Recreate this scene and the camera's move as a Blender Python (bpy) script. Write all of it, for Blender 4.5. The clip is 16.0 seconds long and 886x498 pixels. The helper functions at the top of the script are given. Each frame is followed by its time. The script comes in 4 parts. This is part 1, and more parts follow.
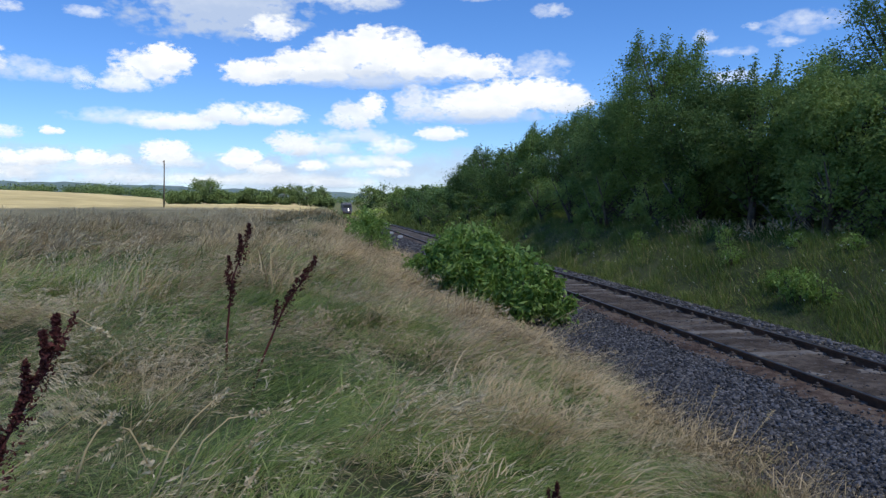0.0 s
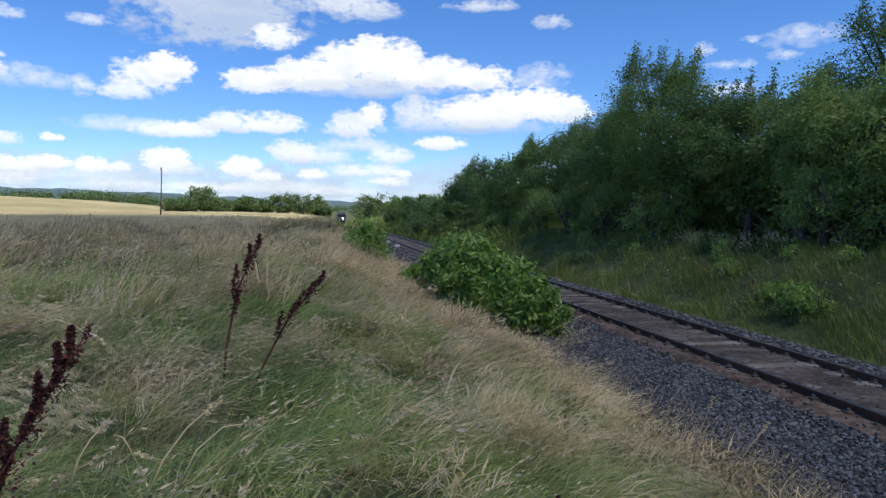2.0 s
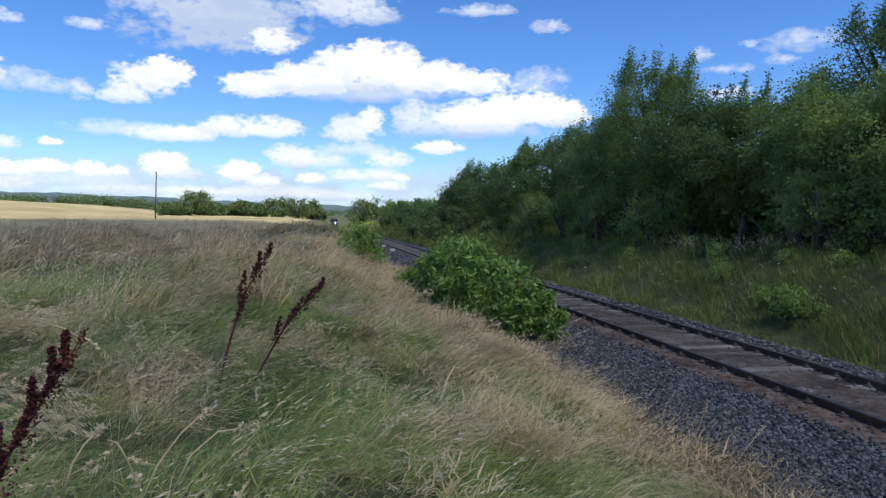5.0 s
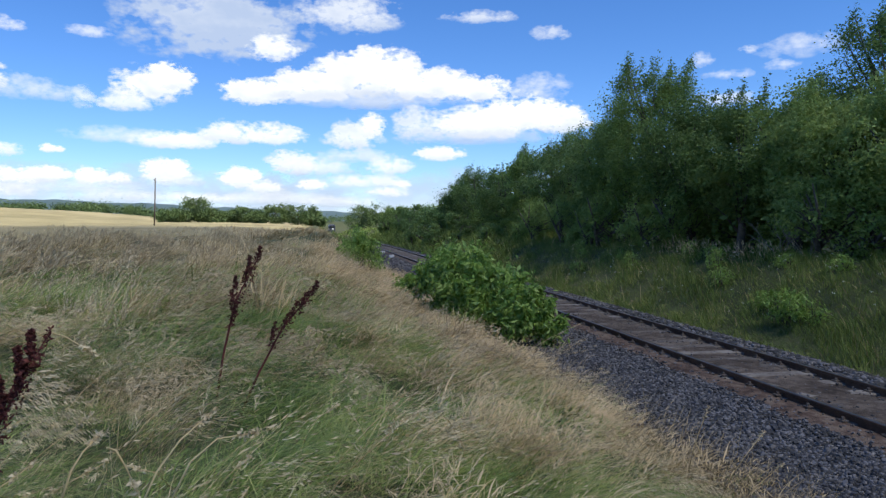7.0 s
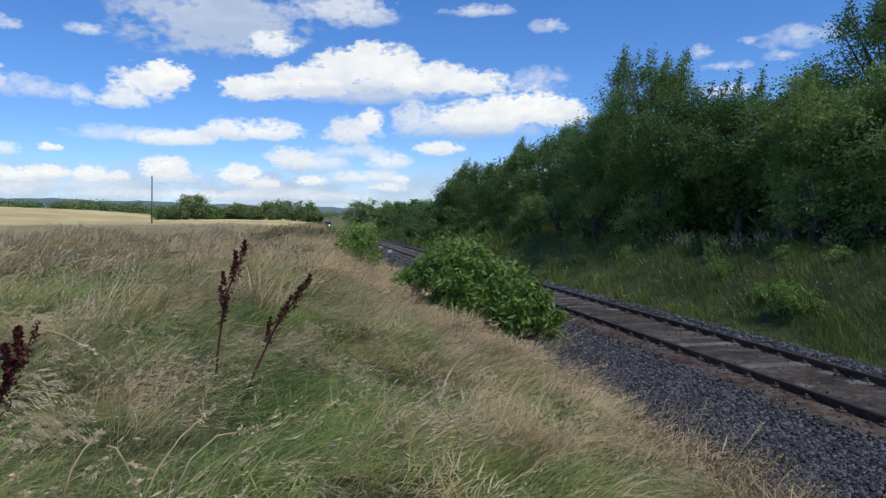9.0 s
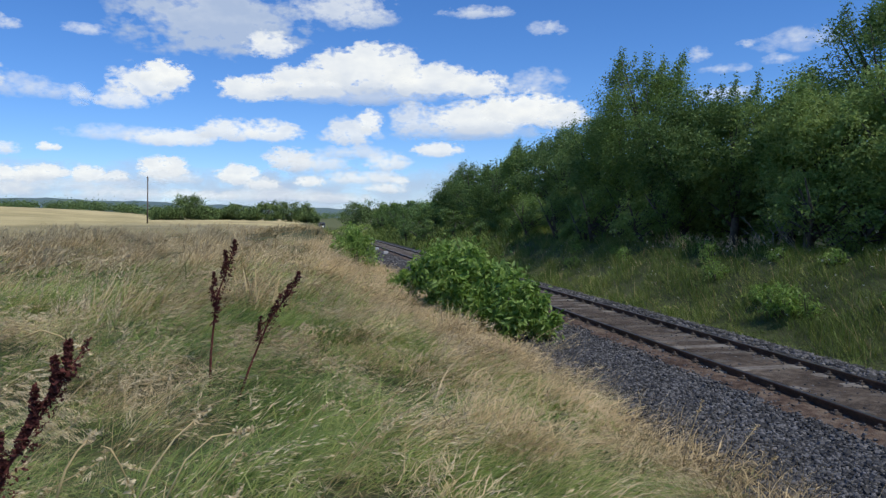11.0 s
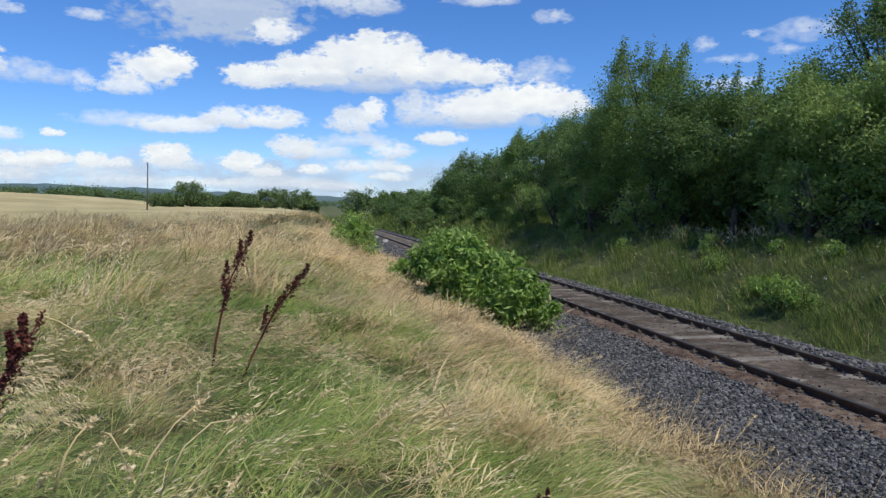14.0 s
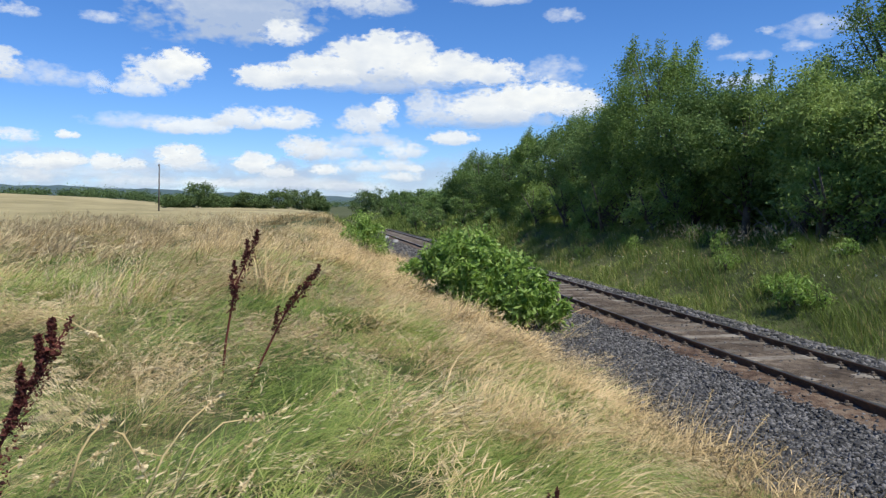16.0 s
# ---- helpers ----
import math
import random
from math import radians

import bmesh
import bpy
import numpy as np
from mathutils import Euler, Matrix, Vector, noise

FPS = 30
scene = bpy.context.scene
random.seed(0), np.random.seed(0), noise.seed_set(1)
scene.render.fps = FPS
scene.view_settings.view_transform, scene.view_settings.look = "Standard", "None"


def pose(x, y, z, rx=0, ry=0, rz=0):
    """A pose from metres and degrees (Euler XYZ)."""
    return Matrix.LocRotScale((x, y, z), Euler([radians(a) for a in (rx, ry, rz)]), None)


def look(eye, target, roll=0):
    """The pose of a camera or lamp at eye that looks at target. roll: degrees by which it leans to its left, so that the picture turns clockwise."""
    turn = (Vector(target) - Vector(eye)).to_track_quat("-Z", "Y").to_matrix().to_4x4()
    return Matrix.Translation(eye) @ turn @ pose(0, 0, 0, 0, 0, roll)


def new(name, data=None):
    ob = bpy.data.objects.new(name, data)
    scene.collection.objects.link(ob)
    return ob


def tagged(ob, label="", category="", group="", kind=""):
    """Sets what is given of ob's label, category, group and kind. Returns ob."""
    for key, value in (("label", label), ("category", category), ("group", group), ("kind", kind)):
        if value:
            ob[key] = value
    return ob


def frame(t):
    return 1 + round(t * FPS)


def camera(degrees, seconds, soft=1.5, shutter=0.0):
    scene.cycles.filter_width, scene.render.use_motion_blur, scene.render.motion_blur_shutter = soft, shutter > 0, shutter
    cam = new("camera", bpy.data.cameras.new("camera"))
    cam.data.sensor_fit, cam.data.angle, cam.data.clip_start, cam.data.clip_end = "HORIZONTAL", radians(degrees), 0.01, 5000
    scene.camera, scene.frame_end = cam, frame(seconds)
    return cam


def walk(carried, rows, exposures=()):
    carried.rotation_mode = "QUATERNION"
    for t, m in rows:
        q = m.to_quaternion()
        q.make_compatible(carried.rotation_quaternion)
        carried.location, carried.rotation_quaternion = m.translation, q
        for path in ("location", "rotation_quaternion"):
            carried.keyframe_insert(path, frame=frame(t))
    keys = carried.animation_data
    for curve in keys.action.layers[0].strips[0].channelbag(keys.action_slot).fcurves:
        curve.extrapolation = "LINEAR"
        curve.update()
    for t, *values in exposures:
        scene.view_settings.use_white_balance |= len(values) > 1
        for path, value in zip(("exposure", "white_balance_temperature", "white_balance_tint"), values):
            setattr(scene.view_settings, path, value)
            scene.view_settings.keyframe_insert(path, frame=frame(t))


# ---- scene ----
cam = camera(63.0, 16.0, soft=1.35)
EYE_Z = 2.39
TURNS = [
    (0.0, -10.22, -3.70, 0.13), (0.5, -10.27, -3.50, -0.01), (1.0, -10.40, -3.09, -0.05), (1.5, -10.45, -3.02, -0.14),
    (2.0, -10.45, -2.95, -0.32), (2.5, -10.49, -2.56, -0.36), (3.0, -10.43, -2.61, -0.49), (3.5, -10.72, -2.58, -0.39),
    (4.0, -10.91, -2.64, -0.35), (6.5, -10.66, -2.35, -0.22), (7.0, -10.90, -2.15, -0.15), (7.5, -11.08, -2.27, -0.62),
    (8.0, -10.92, -2.09, -0.42), (8.5, -11.22, -2.35, 0.22), (9.0, -11.08, -2.57, 0.42), (11.5, -11.44, -2.44, 0.12),
    (12.0, -11.43, -2.55, 0.03), (12.5, -11.53, -2.74, 0.0), (13.0, -11.52, -2.73, -0.04), (13.5, -11.51, -2.60, -0.17),
    (14.0, -11.37, -3.34, -0.26)]
TURNS += [(14.5, -11.01, -3.36, -0.24), (15.0, -10.65, -3.32, -0.21), (15.5, -10.53, -3.36, -0.09), (16.0, -10.58, -3.36, 0.0)]
walk(cam, [(t, pose(0, 0, EYE_Z, 90 + pitch, roll, yaw)) for t, yaw, pitch, roll in TURNS],
     exposures=[(0.0, 0.27, 6650, 7), (4.0, 0.29, 6650, 7), (6.5, 0.35, 6650, 7), (7.5, 0.33, 6650, 7), (8.0, 0.09, 6600, 7), (9.0, 0.08, 6600, 7),
                (12.0, 0.02, 6500, 6), (13.5, 0.06, 6500, 6), (14.0, 0.06, 6500, 6), (16.0, 0.08, 6550, 6)])

# ---- world and sun ----
SUN_AZ, SUN_EL = 140.0, 57.0
world = bpy.data.worlds.new("sky")
scene.world = world
world.use_nodes = True
wn = world.node_tree.nodes
sky = wn.new("ShaderNodeTexSky")
sky.sky_type, sky.sun_disc = "NISHITA", False
sky.sun_elevation, sky.sun_rotation = radians(SUN_EL), radians(SUN_AZ)
sky.air_density, sky.dust_density, sky.ozone_density = 0.85, 0.0, 3.0
wn["Background"].inputs["Strength"].default_value = 0.122
deeper = wn.new("ShaderNodeHueSaturation")
deeper.inputs["Saturation"].default_value = 1.12
clear_air = wn.new("ShaderNodeMixRGB")
clear_air.blend_type = "MULTIPLY"
clear_air.inputs[0].default_value, clear_air.inputs[2].default_value = 1.0, (0.77, 0.88, 1.16, 1)
world.node_tree.links.new(sky.outputs[0], clear_air.inputs[1])
world.node_tree.links.new(clear_air.outputs[0], deeper.inputs["Color"])
world.node_tree.links.new(deeper.outputs[0], wn["Background"].inputs["Color"])
sun = new("sun", bpy.data.lights.new("sun", "SUN"))
sun.data.energy, sun.data.angle, sun.data.color = 5.0, radians(0.6), (1.0, 0.95, 0.87)
az, el = radians(SUN_AZ), radians(SUN_EL)
TO_SUN = Vector((math.sin(az) * math.cos(el), math.cos(az) * math.cos(el), math.sin(el)))
sun.matrix_world = look(TO_SUN * 60, (0, 0, 0))


# ---- materials ----
def material(name, stops, roughness=0.85, scale=4.0, bump=0.0, bump_scale=40.0, island=0.0, per_object=0.0,
             translucent=0.0, metallic=0.0, detail=4.0, specular=0.3, gain=1.0):
    """Colour ramp over noise at two scales, with optional random offset per island or per object."""
    m = bpy.data.materials.new(name)
    m.use_nodes = True
    n, k = m.node_tree.nodes, m.node_tree.links.new
    bsdf, out = n["Principled BSDF"], n["Material Output"]
    bsdf.inputs["Roughness"].default_value, bsdf.inputs["Metallic"].default_value = roughness, metallic
    bsdf.inputs["Specular IOR Level"].default_value = specular
    geo = n.new("ShaderNodeNewGeometry")
    tex = n.new("ShaderNodeTexNoise")
    tex.inputs["Scale"].default_value, tex.inputs["Detail"].default_value, tex.inputs["Roughness"].default_value = scale, detail, 0.62
    k(geo.outputs["Position"], tex.inputs["Vector"])
    big = n.new("ShaderNodeTexNoise")
    big.inputs["Scale"].default_value, big.inputs["Detail"].default_value = scale * 0.13, 3.0
    k(geo.outputs["Position"], big.inputs["Vector"])
    mix = n.new("ShaderNodeMath")
    mix.operation = "MULTIPLY_ADD"
    mix.inputs[1].default_value = 0.45
    k(big.outputs["Fac"], mix.inputs[0])
    half = n.new("ShaderNodeMath")
    half.operation = "MULTIPLY"
    half.inputs[1].default_value = 0.55
    k(tex.outputs["Fac"], half.inputs[0])
    k(half.outputs[0], mix.inputs[2])
    value = mix.outputs[0]
    if gain != 1.0:
        more = n.new("ShaderNodeMath")
        more.operation = "MULTIPLY_ADD"
        more.inputs[1].default_value, more.inputs[2].default_value = gain, 0.5 - 0.5 * gain
        k(value, more.inputs[0])
        value = more.outputs[0]
    for amount, socket in ((island, geo.outputs["Random Per Island"]), (per_object, None)):
        if amount:
            if socket is None:
                socket = n.new("ShaderNodeObjectInfo").outputs["Random"]
            centre = n.new("ShaderNodeMath")
            centre.operation = "SUBTRACT"
            centre.inputs[1].default_value = 0.5
            k(socket, centre.inputs[0])
            add = n.new("ShaderNodeMath")
            add.operation = "MULTIPLY_ADD"
            add.inputs[1].default_value = amount
            k(centre.outputs[0], add.inputs[0])
            k(value, add.inputs[2])
            value = add.outputs[0]
    ramp = n.new("ShaderNodeValToRGB")
    els = ramp.color_ramp.elements
    while len(els) < len(stops):
        els.new(0.5)
    for e, (pos, col) in zip(els, stops):
        e.position, e.color = pos, (*col, 1)
    k(value, ramp.inputs[0])
    k(ramp.outputs[0], bsdf.inputs["Base Color"])
    if bump:
        bt = n.new("ShaderNodeTexNoise")
        bt.inputs["Scale"].default_value, bt.inputs["Detail"].default_value = bump_scale, 5.0
        k(geo.outputs["Position"], bt.inputs["Vector"])
        b = n.new("ShaderNodeBump")
        b.inputs["Strength"].default_value, b.inputs["Distance"].default_value = 1.0, bump
        k(bt.outputs["Fac"], b.inputs["Height"])
        k(b.outputs[0], bsdf.inputs["Normal"])
    if translucent:
        tr = n.new("ShaderNodeBsdfTranslucent")
        k(ramp.outputs[0], tr.inputs["Color"])
        ms = n.new("ShaderNodeMixShader")
        ms.inputs[0].default_value = translucent
        k(bsdf.outputs[0], ms.inputs[1])
        k(tr.outputs[0], ms.inputs[2])
        k(ms.outputs[0], out.inputs["Surface"])
    return m


M_SOIL = material("meadow_ground", [(0.3, (0.035, 0.05, 0.014)), (0.5, (0.075, 0.085, 0.03)), (0.7, (0.13, 0.12, 0.055))], 0.95, 1.6, 0.03, 18)
M_WHEAT = material("ripe_wheat", [(0.3, (0.25, 0.21, 0.1)), (0.5, (0.34, 0.285, 0.145)), (0.7, (0.42, 0.345, 0.18))], 0.9, 0.05, 0.12, 3, gain=2.2)
M_BALLAST = material("ballast_gravel", [(0.3, (0.022, 0.021, 0.021)), (0.5, (0.05, 0.048, 0.047)), (0.72, (0.1, 0.096, 0.092))], 0.9, 14, 0.03, 22)
M_STONE = material("crushed_stone", [(0.2, (0.04, 0.039, 0.039)), (0.5, (0.08, 0.078, 0.077)), (0.8, (0.2, 0.19, 0.185))], 0.85, 20, 0.004, 60, island=0.7)
M_STONE_ONE = material("crushed_stone_single", [(0.2, (0.04, 0.039, 0.039)), (0.5, (0.08, 0.078, 0.077)), (0.8, (0.2, 0.19, 0.185))], 0.85, 20, 0.004, 60, per_object=0.7)
M_CESS = material("rust_stained_fines", [(0.3, (0.06, 0.035, 0.022)), (0.5, (0.125, 0.08, 0.053)), (0.7, (0.2, 0.145, 0.1))], 0.95, 7, 0.03, 30, gain=2.2)
M_DIRT = material("packed_dirt", [(0.2, (0.045, 0.032, 0.022)), (0.5, (0.1, 0.075, 0.054)), (0.8, (0.19, 0.15, 0.112))], 0.95, 7, 0.03, 35, gain=2.4)
M_SLEEPER = material("weathered_concrete", [(0.25, (0.085, 0.07, 0.055)), (0.5, (0.16, 0.135, 0.108)), (0.75, (0.26, 0.228, 0.188))], 0.9, 9, 0.006, 50, per_object=0.35, gain=1.8)
M_RAIL = material("rusty_rail_steel", [(0.3, (0.05, 0.03, 0.02)), (0.5, (0.1, 0.058, 0.038)), (0.7, (0.17, 0.1, 0.062))], 0.65, 12, 0.002, 60, metallic=0.3)
M_HEAD = material("rolled_rail_head", [(0.3, (0.09, 0.08, 0.075)), (0.6, (0.2, 0.19, 0.18))], 0.4, 6, metallic=0.8)
M_CLIP = material("rail_clip_steel", [(0.3, (0.06, 0.04, 0.03)), (0.7, (0.17, 0.14, 0.11))], 0.7, 30)
M_GREEN = material("green_grass", [(0.1, (0.035, 0.075, 0.012)), (0.5, (0.18, 0.275, 0.048)), (0.9, (0.52, 0.56, 0.17))], 0.6, 2.2, island=0.6, gain=2.3, translucent=0.25)
M_FRESH = material("fresh_grass", [(0.1, (0.12, 0.18, 0.035)), (0.5, (0.28, 0.36, 0.085)), (0.9, (0.54, 0.55, 0.19))], 0.6, 2.0, island=0.45, gain=2.2, translucent=0.3)
M_MAT = material("bleached_flattened_grass", [(0.15, (0.42, 0.31, 0.145)), (0.5, (0.69, 0.52, 0.27)), (0.85, (0.83, 0.66, 0.39))], 0.75, 2, island=0.4, gain=2.3, translucent=0.2)
M_STRAW = material("dry_grass", [(0.1, (0.16, 0.115, 0.05)), (0.5, (0.48, 0.35, 0.165)), (0.9, (0.82, 0.64, 0.35))], 0.75, 2, island=0.6, gain=2.3, translucent=0.2)
M_SEED = material("grass_seed_heads", [(0.15, (0.4, 0.29, 0.16)), (0.5, (0.6, 0.47, 0.27)), (0.85, (0.8, 0.66, 0.42))], 0.85, 2, island=0.4, gain=2.3, translucent=0.2)
M_DUSK = material("purple_tinged_grass", [(0.15, (0.29, 0.22, 0.13)), (0.5, (0.5, 0.4, 0.235)), (0.85, (0.68, 0.56, 0.34))], 0.8, 1.2, island=0.4, gain=2.3, translucent=0.2)
M_BANK = material("bank_grass", [(0.1, (0.05, 0.09, 0.014)), (0.5, (0.16, 0.225, 0.045)), (0.9, (0.36, 0.38, 0.11))], 0.65, 1.3, island=0.4, gain=2.3, translucent=0.25)
M_LEAF = material("tree_leaves", [(0.1, (0.07, 0.12, 0.035)), (0.5, (0.17, 0.26, 0.075)), (0.9, (0.31, 0.41, 0.15))], 0.6, 0.5, island=0.3, per_object=0.3, translucent=0.42, specular=0.25)
# For light green trees; also a brighter leaf copy that lifts shaded growth.
M_LEAF2 = material("pale_tree_leaves", [(0.1, (0.1, 0.16, 0.035)), (0.5, (0.23, 0.33, 0.085)), (0.9, (0.37, 0.46, 0.15))], 0.6, 0.5, island=0.3, per_object=0.3, translucent=0.42, specular=0.25)
M_BUSHLEAF = material("bush_leaves", [(0.15, (0.13, 0.23, 0.036)), (0.5, (0.27, 0.41, 0.08)), (0.85, (0.45, 0.57, 0.17))], 0.45, 0.8, island=0.6, translucent=0.48, specular=0.4)
M_FARLEAF = material("distant_leaves", [(0.15, (0.06, 0.1, 0.035)), (0.5, (0.1, 0.155, 0.05)), (0.85, (0.17, 0.23, 0.08))], 0.7, 0.2, island=0.5, translucent=0.2)
M_DEADWOOD = material("grey_dead_wood", [(0.3, (0.14, 0.12, 0.1)), (0.5, (0.26, 0.23, 0.2)), (0.7, (0.36, 0.33, 0.29))], 0.9, 9, 0.005, 30)
M_BARK = material("grey_bark", [(0.3, (0.045, 0.037, 0.03)), (0.5, (0.1, 0.085, 0.07)), (0.7, (0.17, 0.15, 0.12))], 0.9, 9, 0.01, 30)
M_DOCK = material("red_brown_dock_seed", [(0.15, (0.055, 0.015, 0.013)), (0.5, (0.115, 0.03, 0.024)), (0.85, (0.2, 0.06, 0.042))], 0.8, 12, island=0.4)
M_POLE = material("tarred_wood", [(0.3, (0.06, 0.045, 0.035)), (0.7, (0.14, 0.11, 0.09))], 0.9, 6)
# Woods far off: the haze of distance is mixed into this blue-green.
M_HILL = material("hazy_wooded_hills", [(0.3, (0.05, 0.085, 0.1)), (0.6, (0.075, 0.115, 0.125)), (0.8, (0.1, 0.14, 0.14))], 1.0, 0.01)
M_LOCO = material("railcar_paint", [(0.3, (0.05, 0.055, 0.08)), (0.7, (0.09, 0.095, 0.13))], 0.45, 1.0)
M_LOCO_SIDE = material("railcar_side_paint", [(0.3, (0.28, 0.29, 0.31)), (0.7, (0.4, 0.41, 0.43))], 0.45, 1.0)
M_GLASS = material("dark_window_glass", [(0.3, (0.01, 0.012, 0.015)), (0.7, (0.02, 0.022, 0.026))], 0.1, 1.0, specular=0.6)
M_PALE = material("whitewashed_stone", [(0.3, (0.5, 0.49, 0.46)), (0.7, (0.75, 0.74, 0.71))], 0.9, 8)
M_FLOWER = material("pale_petals", [(0.3, (0.62, 0.6, 0.45)), (0.7, (0.85, 0.83, 0.72))], 0.7, 3, island=0.5)
M_LAMP = bpy.data.materials.new("headlamp_glow")
M_LAMP.use_nodes = True
M_LAMP.node_tree.nodes["Principled BSDF"].inputs["Emission Color"].default_value = (1, 0.97, 0.9, 1)
M_LAMP.node_tree.nodes["Principled BSDF"].inputs["Emission Strength"].default_value = 2.0


# ---- mesh helpers ----
def mesh_of(name, verts, faces, mat, smooth=False):
    me = bpy.data.meshes.new(name)
    me.from_pydata([tuple(v) for v in verts], [], [tuple(f) for f in faces])
    me.materials.append(mat)
    if smooth:
        me.polygons.foreach_set("use_smooth", [True] * len(me.polygons))
    return me


def mesh_arrays(name, verts, polys, mat):
    """A large mesh from arrays: polys is a list of index arrays, each with one polygon size."""
    me = bpy.data.meshes.new(name)
    me.vertices.add(len(verts))
    me.vertices.foreach_set("co", np.asarray(verts, dtype=np.float32).ravel())
    loops = np.concatenate([p.ravel() for p in polys]).astype(np.int32)
    sizes = np.concatenate([np.full(len(p), p.shape[1], dtype=np.int32) for p in polys])
    me.loops.add(len(loops))
    me.loops.foreach_set("vertex_index", loops)
    me.polygons.add(len(sizes))
    me.polygons.foreach_set("loop_start", np.concatenate([[0], np.cumsum(sizes)[:-1]]).astype(np.int32))
    me.materials.append(mat)
    me.update(calc_edges=True)
    me.validate()
    return me


def part(name, me, parent=None, label=""):
    ob = new(name, me)
    ob.parent = parent
    return tagged(ob, label)


def from_bm(name, bm, mat, smooth=False):
    me = bpy.data.meshes.new(name)
    bm.to_mesh(me)
    bm.free()
    me.materials.append(mat)
    if smooth:
        me.polygons.foreach_set("use_smooth", [True] * len(me.polygons))
    return me


def box_bm(bm, x0, x1, y0, y1, z0, z1, bevel=0.0):
    r = bmesh.ops.create_cube(bm, size=1.0)
    for v in r["verts"]:
        v.co = Vector(((x0 + x1) / 2 + v.co.x * (x1 - x0), (y0 + y1) / 2 + v.co.y * (y1 - y0), (z0 + z1) / 2 + v.co.z * (z1 - z0)))
    if bevel:
        edges = list({e for v in r["verts"] for e in v.link_edges})
        bmesh.ops.bevel(bm, geom=edges, offset=bevel, segments=2, affect="EDGES")


def tube(points, radii, sides=6):
    """Vertices and faces of a tapered tube along points."""
    verts, faces = [], []
    for i, (p, r) in enumerate(zip(points, radii)):
        p = Vector(p)
        d = (Vector(points[min(i + 1, len(points) - 1)]) - Vector(points[max(i - 1, 0)])).normalized()
        a = d.orthogonal().normalized()
        b = d.cross(a)
        for s in range(sides):
            t = 2 * math.pi * s / sides
            verts.append(p + r * (a * math.cos(t) + b * math.sin(t)))
    for i in range(len(points) - 1):
        for s in range(sides):
            n = (s + 1) % sides
            faces.append((i * sides + s, i * sides + n, (i + 1) * sides + n, (i + 1) * sides + s))
    faces.append(tuple(range(sides))[::-1])
    faces.append(tuple((len(points) - 1) * sides + s for s in range(sides)))
    return verts, faces


def join(pieces):
    verts, faces = [], []
    for v, f in pieces:
        o = len(verts)
        verts += v
        faces += [tuple(i + o for i in q) for q in f]
    return verts, faces


def grown(pieces):
    """Join tubes into one branching mesh: each later tube is tied to the nearest point of the first."""
    verts, faces = join(pieces)
    main = len(pieces[0][0])
    stem = np.array([tuple(v) for v in verts[:main]])
    o = main
    for v, _ in pieces[1:]:
        near = int(np.argmin(((stem - np.array(tuple(v[0]))) ** 2).sum(axis=1)))
        faces.append((o, o + 1, near))
        o += len(v)
    return verts, faces


# ---- terrain ----
def smooth(e0, e1, x):
    t = np.clip((x - e0) / (e1 - e0), 0, 1)
    return t * t * (3 - 2 * t)


def track_shift(y):
    """How far the track bends to the right of its straight line, at y metres along it."""
    d = np.maximum(np.asarray(y, dtype=float) - 90, 0)
    return np.minimum(0.021 * d * d / (d + 12), 16.0) - 0.0004 * np.clip(np.asarray(y, dtype=float) - 330, 0, 400) ** 2


def drop(y):
    """How far the line has come down, at y metres along it."""
    d = np.maximum(np.asarray(y, dtype=float) - 75, 0)
    return np.minimum(0.0125 * d * d / (d + 25), 4.0)


def ground_z(x, y):
    x, y = np.asarray(x, dtype=float), np.asarray(y, dtype=float)
    s = x - track_shift(y)
    wave = 0.05 * np.sin(0.9 * x + 0.6 * y) + 0.06 * np.sin(0.37 * y - 0.5 * x + 1.0) + 0.05 * np.sin(1.9 * x - 1.3 * y) + 0.04 * np.sin(3.7 * x + 2.9 * y) * np.sin(2.3 * y - 1.1 * x)
    left = 0.9 + wave * smooth(4.2, 1.0, s)
    left = left + 0.62 * np.exp(-((x - 0.6) / 3.2) ** 2 - ((y - 64) / 15) ** 2)
    left = left + 7.2 * smooth(-45, -165, x) * smooth(110, 360, y) + 0.6 * smooth(60, 250, y) * smooth(0, -30, x)
    bed = -0.36 - drop(y)
    right = 1.3 + 0.12 * np.sin(0.5 * y) * smooth(12, 15, s) + 1.5 * smooth(20, 120, s) - drop(y) * smooth(70, 20, s)
    z = left + (bed - left) * smooth(-1.6 + 3.0 * smooth(20, 55, y), 5.0, s)
    return z + (right - bed) * smooth(9.4, 13.8, s)


def axis(dense0, dense1, step, far, growth=1.22):
    a = list(np.arange(dense0, dense1 + 1e-6, step))
    d = step
    while a[-1] < far:
        d *= growth
        a.append(a[-1] + d)
    d = step
    while a[0] > -far:
        d *= growth
        a.insert(0, a[0] - d)
    return np.array(a)


def sheet(name, xs, ys, height, mat):
    gx, gy = np.meshgrid(xs, ys)
    verts = np.stack([gx, gy, height(gx, gy)], axis=-1).reshape(-1, 3)
    w = len(xs)
    i = (np.arange(len(ys) - 1)[:, None] * w + np.arange(w - 1)[None]).ravel()
    me = mesh_arrays(name, verts, [np.stack([i, i + 1, i + 1 + w, i + w], axis=1)], mat)
    me.polygons.foreach_set("use_smooth", [True] * len(me.polygons))
    return new(name, me)


ground = sheet("ground", axis(-8, 18, 0.3, 4200), axis(0, 90, 0.6, 4200, 1.18), ground_z, M_SOIL)
tagged(ground, "uneven dry meadow ground beside a railway line", "ground", kind="structure")


